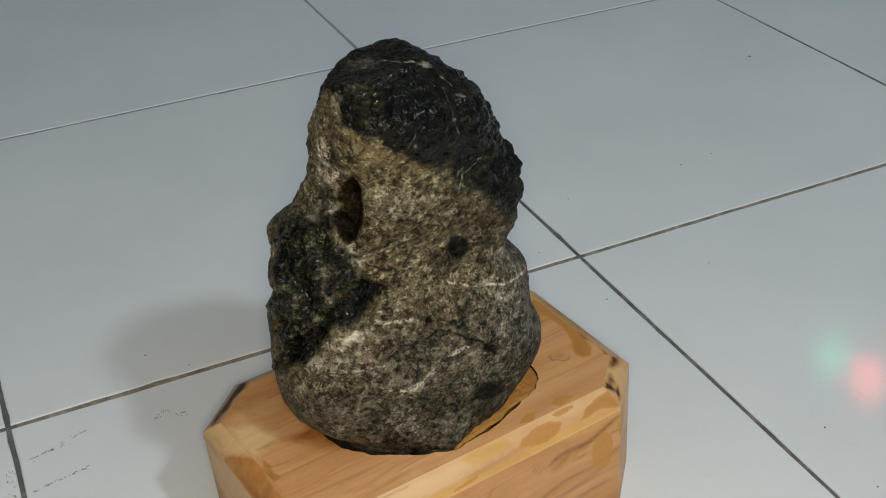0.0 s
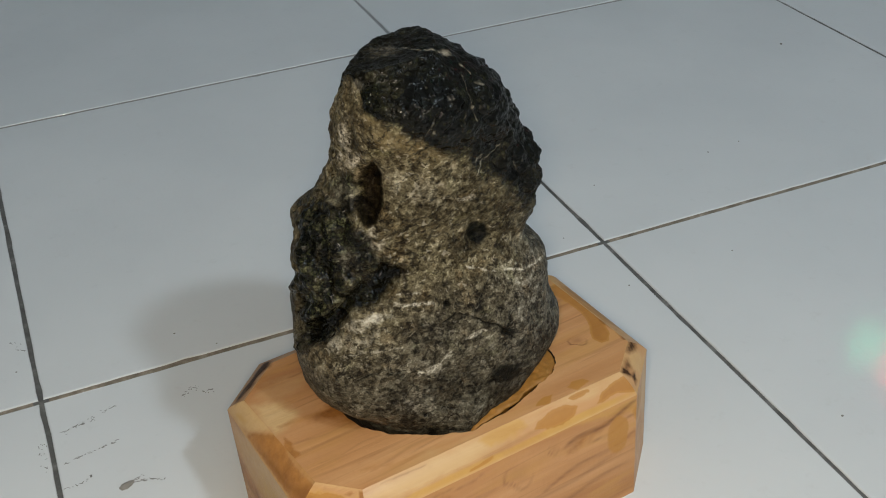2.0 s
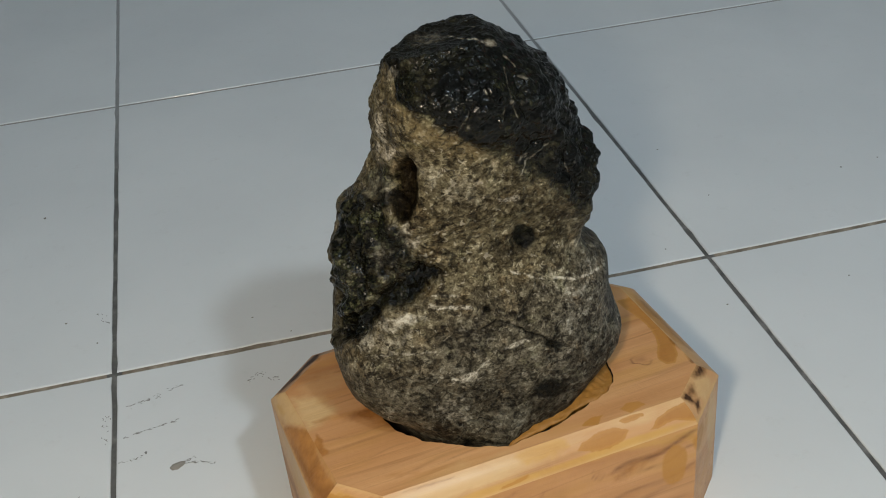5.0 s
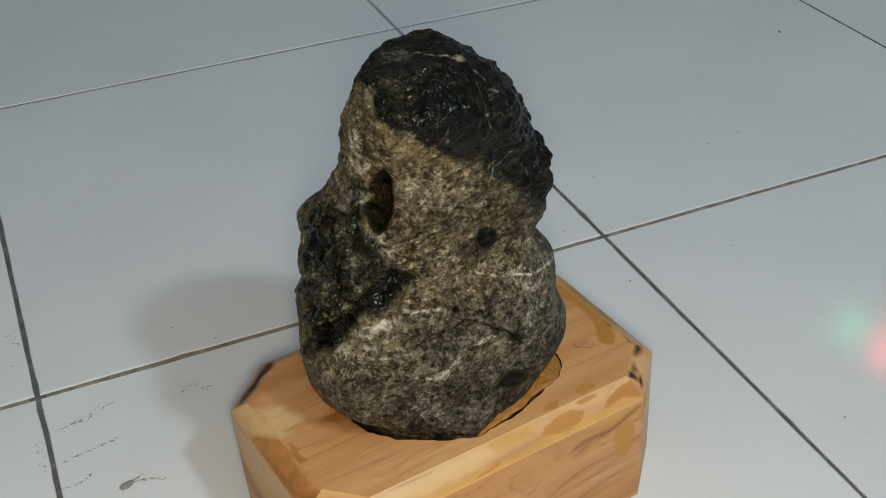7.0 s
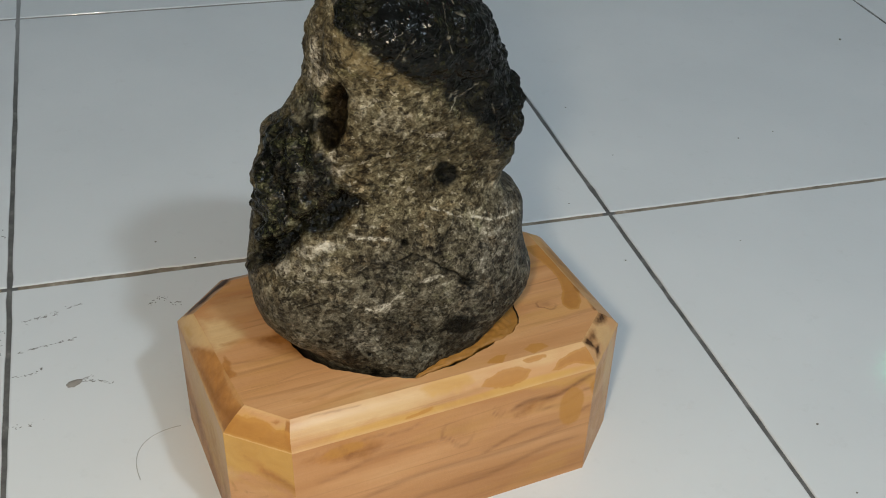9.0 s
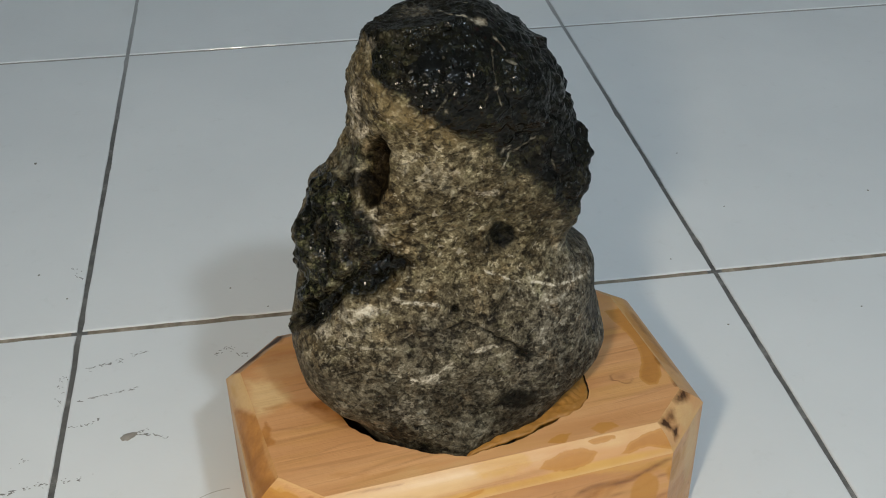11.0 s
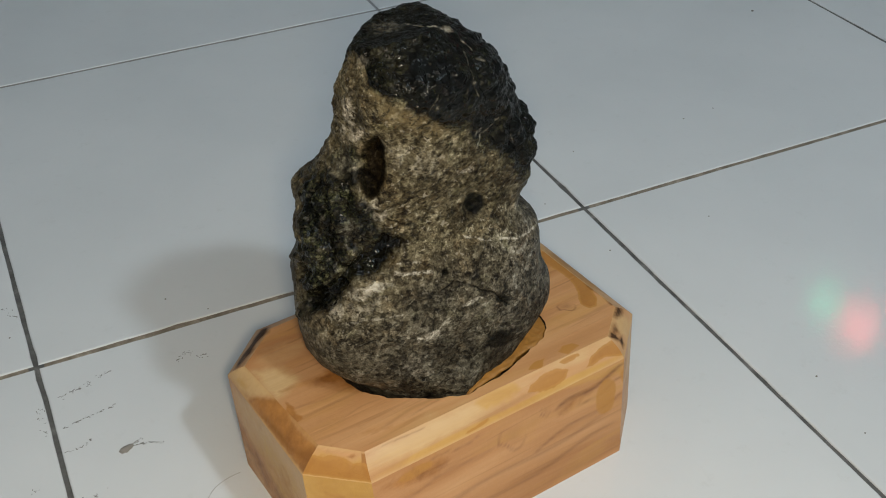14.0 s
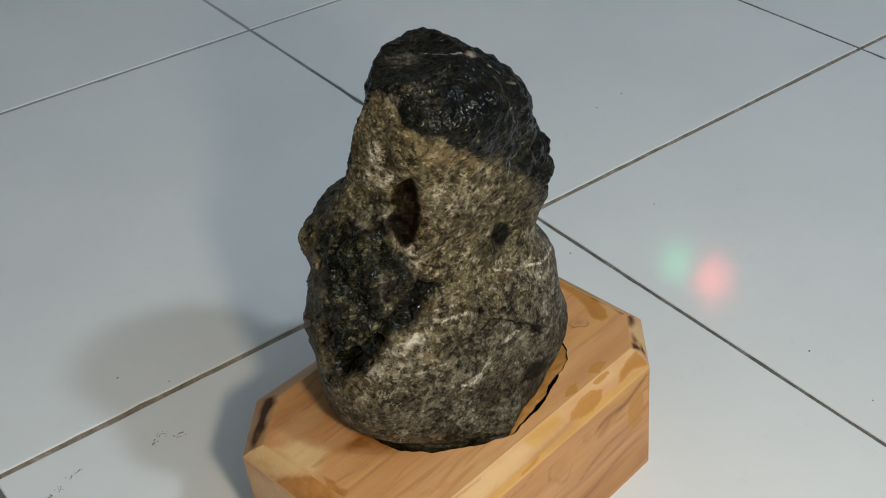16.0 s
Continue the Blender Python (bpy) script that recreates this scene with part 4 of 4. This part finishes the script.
# dark crust and recesses, pale veins and flakes, warm or grey ground, wetness
crack = np.zeros(U.shape)
for half, deep, line in CRACKS:
    crack = np.maximum(crack, np.exp(-((near_line(U + 0.0010 * rag, W + 0.0008 * grit, line) / (half * 1.1)) ** 2)))
dark = np.maximum.reduce([
    cap * np.clip(1.0 + 0.10 * mott + 0.05 * edge, 0.93, 1),
    lobe * np.clip(0.90 + 0.30 * mott + 0.30 * edge, 0.64, 1.0),
    0.99 * crev,
    moss * np.clip(0.86 + 0.4 * mott + 0.3 * edge, 0.60, 0.97),
    0.93 * smooth_step(rim_d + 0.0008 * rag, -0.0004, 0.0018) * front,
    0.97 * smooth_step(dot + 0.10 * rag, 0.30, 0.6), 0.58 * smooth_step(tail + 0.25 * rag, 0.30, 0.8),
    0.93 * smooth_step(low_dark + 0.15 * rag, 0.3, 0.7),
    # shading along the neck groove, put into the colour on top of the relief
    0.55 * np.exp(-((neck / 0.0024) ** 2)) * front,
    0.85 * crack * front,
    0.9 * smooth_step(spot(U, W, 0.0049, -0.0290, 0.0022, 0.0022) + 0.2 * rag, 0.3, 0.7) * front,
    0.9 * smooth_step(spot(U, W, 0.0335, -0.0450, 0.0050, 0.0024) + 0.2 * rag, 0.3, 0.7) * front,
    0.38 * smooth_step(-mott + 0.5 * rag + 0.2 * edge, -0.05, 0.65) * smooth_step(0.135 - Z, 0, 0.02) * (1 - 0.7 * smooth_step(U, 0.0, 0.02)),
    0.30 * smooth_step(-mott - 0.4 * rag, 0.05, 0.5) * (1 - cap),
    # lower belly, darker towards the foot
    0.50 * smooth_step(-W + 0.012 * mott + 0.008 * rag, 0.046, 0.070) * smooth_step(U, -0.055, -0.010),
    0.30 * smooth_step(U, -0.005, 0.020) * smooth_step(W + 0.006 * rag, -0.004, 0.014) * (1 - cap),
    # the back, darker from mid height up
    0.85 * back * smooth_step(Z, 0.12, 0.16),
])
pale = np.zeros(U.shape)
for half, k, line in VEINS + CAP_VEINS:
    d = near_line(U + 0.0008 * rag, W + 0.0008 * grit, line)
    broken = smooth_step(mott + 0.9 * edge + 0.5 * k, -0.45, 0.15)
    pale = np.maximum(pale, k * (1 - 0.45 * cap) * (1 - smooth_step(d + 0.0004 * edge, half * 0.45, half * (1.35 - 0.45 * cap))) * broken * seen)
FLAKES = [  # across, up, half sizes, strength
    (-0.0387, 0.0462, 0.0028, 0.0091, 1.00), (-0.0372, 0.0366, 0.0056, 0.0032, 1.00), (-0.0412, 0.0398, 0.0032, 0.0035, 0.90), (-0.0283, -0.0341, 0.0077, 0.0032, 0.70),
    (-0.0376, -0.0381, 0.0084, 0.0046, 0.50), (-0.0495, -0.0468, 0.0053, 0.0053, 0.50), (-0.0379, -0.0457, 0.0098, 0.0063, 0.30), (-0.0198, 0.0856, 0.0084, 0.0039, 0.12),
    (0.0063, 0.0826, 0.0042, 0.0018, 0.50), (-0.0028, -0.0612, 0.0049, 0.0035, 0.50), (-0.0117, -0.0768, 0.0098, 0.0070, 0.28), (-0.0259, -0.0018, 0.0046, 0.0039, 0.60),
    (-0.0280, 0.0047, 0.0035, 0.0028, 0.60), (-0.0432, 0.0253, 0.0070, 0.0087, 0.12), (-0.0408, -0.0066, 0.0042, 0.0049, 0.30), (-0.0355, -0.0101, 0.0032, 0.0032, 0.25),
    (-0.0533, -0.0007, 0.0024, 0.0035, 0.25), (-0.0176, 0.0283, 0.0087, 0.0063, 0.18), (-0.0034, 0.0222, 0.0105, 0.0070, 0.16), (-0.0314, 0.0672, 0.0049, 0.0035, 0.15),
]
for x, z, a, b, k in FLAKES:
    pale = np.maximum(pale, k * smooth_step(spot(U, W, x, z, a, b) + 0.40 * rag + 0.40 * edge, 0.35, 0.95) * seen * (1 - 0.5 * lobe))
warm = smooth_step(Z + 0.012 * mott - 0.18 * U, 0.112, 0.155) * 0.65 + 0.28
warm = np.clip(warm - 0.55 * smooth_step(U - 0.10 * (W + 0.02), 0.026, 0.050) + 0.5 * band, 0, 1)
gloss = np.maximum.reduce([cap * np.clip(0.88 + 0.3 * mott, 0.6, 1), 0.72 * lobe, crev, 0.30 * moss, 0.35 * band])
gloss = np.clip(gloss * (1 - 0.9 * hole) * (1 - 0.6 * pale), 0, 1)
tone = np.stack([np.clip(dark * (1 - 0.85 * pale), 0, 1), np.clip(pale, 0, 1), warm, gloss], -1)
mark = np.stack([np.clip(np.maximum(0.9 * moss, 0.75 * lobe * (1 - crev)) + 0.06 * cap + 2.6 * cap * (1 - cap), 0, 1), band, np.clip(hole, 0, 1)], -1)

rows_n = p.shape[0]
idx = np.arange(rows_n * ROUND).reshape(rows_n, ROUND)
a, b = idx[:-1], np.roll(idx, -1, 1)[:-1]
quads = np.stack([a, b, np.roll(idx, -1, 1)[1:], idx[1:]], -1).reshape(-1, 4).tolist()
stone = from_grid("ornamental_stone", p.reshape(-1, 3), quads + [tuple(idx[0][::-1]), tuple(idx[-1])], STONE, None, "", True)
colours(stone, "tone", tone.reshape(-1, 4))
colours(stone, "mark", mark.reshape(-1, 3))
tagged(stone, "mottled grey-brown stone with glossy black cap in the wooden stand", "stone")


# ---- dirt and small marks on the tiles ----
def speck(x, y, size, seed):
    """A crumb of dirt, a few millimetres or less across."""
    rng = random.Random(seed)
    bm = bmesh.new()
    bmesh.ops.create_icosphere(bm, subdivisions=2, radius=size)
    for v in bm.verts:
        v.co *= 0.45 + 0.3 * rng.random()
        v.co.z = v.co.z * 0.45 + size * 0.3
    ob = part("dirt_speck", bm, DIRT)
    ob.location = (x, y, 0.0)
    return tagged(ob, "tiny dark crumb of dirt on the white tile", "dirt", "specks on the tiles")


for k, (x, y, r) in enumerate([
    (0.090, 0.031, 0.0010), (0.431, -0.222, 0.0012), (0.731, 0.225, 0.0022), (0.388, -0.055, 0.0010), (0.434, 0.073, 0.0010),
    (0.476, -0.051, 0.0009), (0.577, 0.081, 0.0010), (0.424, -0.272, 0.0010), (0.113, 0.008, 0.0009), (-0.011, 0.036, 0.0010),
    (-0.032, 0.065, 0.0012), (-0.054, 0.213, 0.0018), (0.426, 0.151, 0.0010), (0.376, 0.017, 0.0009), (0.544, 0.077, 0.0012),
]):
    speck(x, y, r, k)


def scuff(points, thick, seed, gaps=0.45):
    """A broken dark rub mark: many small flecks along a line."""
    rng = random.Random(seed)
    bm = bmesh.new()
    for (ax, ay), (bx, by) in zip(points, points[1:]):
        long = math.hypot(bx - ax, by - ay)
        for k in range(int(long / 0.0007)):
            if rng.random() < gaps:
                continue
            f = rng.random()
            x, y = ax + (bx - ax) * f + rng.gauss(0, thick), ay + (by - ay) * f + rng.gauss(0, thick)
            turn = math.atan2(by - ay, bx - ax) + rng.gauss(0, 0.5)
            a, b = rng.uniform(0.0003, 0.0008) + 0.0014 * rng.random() ** 4, rng.uniform(0.00015, 0.0004)
            ring = []
            for j in range(7):
                q = 2 * math.pi * j / 7
                u, w = a * math.cos(q) * rng.uniform(0.7, 1.2), b * math.sin(q) * rng.uniform(0.7, 1.2)
                ring.append(bm.verts.new((x + u * math.cos(turn) - w * math.sin(turn), y + u * math.sin(turn) + w * math.cos(turn), 0.0002)))
            top_v = bm.verts.new((x, y, 0.00035))
            for j in range(7):
                bm.faces.new((ring[j], ring[(j + 1) % 7], top_v))
    ob = part("scuff_mark", bm, SCUFF)
    return tagged(ob, "thin broken dark scuff mark on the white tile", "scuff mark", "scuffs on the tiles")


SCUFFS = [
    ([(0.009, -0.036), (0.026, -0.030), (0.042, -0.024)], 0.0010, 0.25), ([(0.006, -0.062), (0.024, -0.059), (0.038, -0.056)], 0.0004, 0.25),
    ([(0.003, -0.083), (0.013, -0.083), (0.021, -0.077)], 0.0004, 0.4), ([(-0.025, -0.129), (-0.010, -0.125), (0.009, -0.123)], 0.0009, 0.3),
    ([(0.010, -0.124), (0.020, -0.119)], 0.0008, 0.4), ([(-0.004, -0.064), (-0.005, -0.040)], 0.0012, 0.55),
    ([(0.082, -0.034), (0.090, -0.029), (0.100, -0.038)], 0.0014, 0.3), ([(-0.024, -0.110), (-0.015, -0.106)], 0.0012, 0.3), ([(-0.012, 0.072), (-0.004, 0.055)], 0.0010, 0.6),
]
for k, (line, thick, gaps) in enumerate(SCUFFS):
    scuff(line, thick, k, gaps)


def tube(name, points, radius, mat):
    """A thin round strand along points."""
    bm = bmesh.new()
    rings = []
    for k, q in enumerate(points):
        d = Vector(points[min(k + 1, len(points) - 1)]) - Vector(points[max(k - 1, 0)])
        side = d.cross(Vector((0, 0, 1))).normalized()
        up = side.cross(d).normalized()
        rings.append([bm.verts.new(Vector(q) + radius * (side * math.cos(j * math.pi / 3) + up * math.sin(j * math.pi / 3))) for j in range(6)])
    for a, b in zip(rings, rings[1:]):
        for j in range(6):
            bm.faces.new((a[j], a[(j + 1) % 6], b[(j + 1) % 6], b[j]))
    return part(name, bm, mat)


strand = [(0.066 - 0.004 * math.sin(f * 3) + 0.024 * f * f, -0.176 + 0.034 * math.sin(f * 1.5), 0.0004) for f in np.linspace(0, 1, 24)]
tagged(tube("hair_strand", strand, 0.00016, HAIR), "single fine curved dark hair lying on the tile", "hair")

# a smeared lump of dirt with a thin tail
bm = bmesh.new()
bmesh.ops.create_icosphere(bm, subdivisions=3, radius=1.0)
for v in bm.verts:
    k = 1 + 0.35 * noise.noise(v.co * 2.2)
    v.co = Vector((v.co.x * 0.0042 * k, v.co.y * 0.0024 * k * (1 - 0.35 * v.co.x), max(v.co.z, -0.2) * 0.0011 + 0.0003))
smear = part("dried_smear", bm, SMEAR)
smear.matrix_basis = pose(0.036, -0.0955, 0, 0, 0, 20)
tagged(smear, "small dried grey-brown smear of dirt on the tile", "dirt")
scuff([(0.040, -0.0935), (0.047, -0.0905)], 0.0008, 50, 0.1)
scuff([(0.040, -0.0945), (0.050, -0.0965), (0.056, -0.0995)], 0.0004, 51, 0.1)


# ---- the floor's tiles ----
def tile_mesh(seed):
    """A square tile with softly rounded, slightly chipped edges; its top is at height nought."""
    rng = random.Random(seed)
    per, half, soft = 40, PITCH / 2, 0.0011
    across = [(PITCH - JOINT[1 - k % 2]) / 2 for k in range(4)]
    edge = []
    for k in range(4):
        drift = [0.0]
        for j in range(per):
            drift.append(0.75 * drift[-1] + rng.gauss(0, 0.00011))
        for j in range(per):
            f = -1 + 2 * j / per
            chip = 0.0005 * max(0.0, rng.gauss(-1.2, 1))
            edge.append((k, f * across[1 - k % 2], across[k % 2] + drift[j] * min(1.0, j / 3, (per - j) / 3) - chip))
    turned = [(x, -y) if k == 0 else (y, x) if k == 1 else (-x, y) if k == 2 else (-y, -x) for k, x, y in edge]
    rows = []
    for inset, z in ((0.0, -0.008), (0.0, -0.0012), (soft * 0.35, -0.0003), (soft, 0.0), (0.02, 0.0)):
        rows.append([(x * (1 - inset / half), y * (1 - inset / half), z) for x, y in turned])
    m = 4 * per
    verts = [v for row in rows for v in row]
    faces = [(r * m + k, r * m + (k + 1) % m, (r + 1) * m + (k + 1) % m, (r + 1) * m + k) for r in range(4) for k in range(m)]
    faces.append(tuple(range(4 * m, 5 * m)))
    data = bpy.data.meshes.new("tile")
    data.from_pydata(verts, [], faces)
    data.update()
    data.materials.append(TILE)
    return data


kinds = [tile_mesh(k) for k in range(6)]
for i in range(I0, I1):
    for j in range(J0, J1):
        ob = new("tile", kinds[(i * 5 + j * 3) % 6])
        ob.parent = floor
        ob.matrix_basis = pose((i + 0.5) * PITCH, (j + 0.5) * PITCH, 0, 0, 0, 180 * ((i + 2 * j) % 3 % 2))
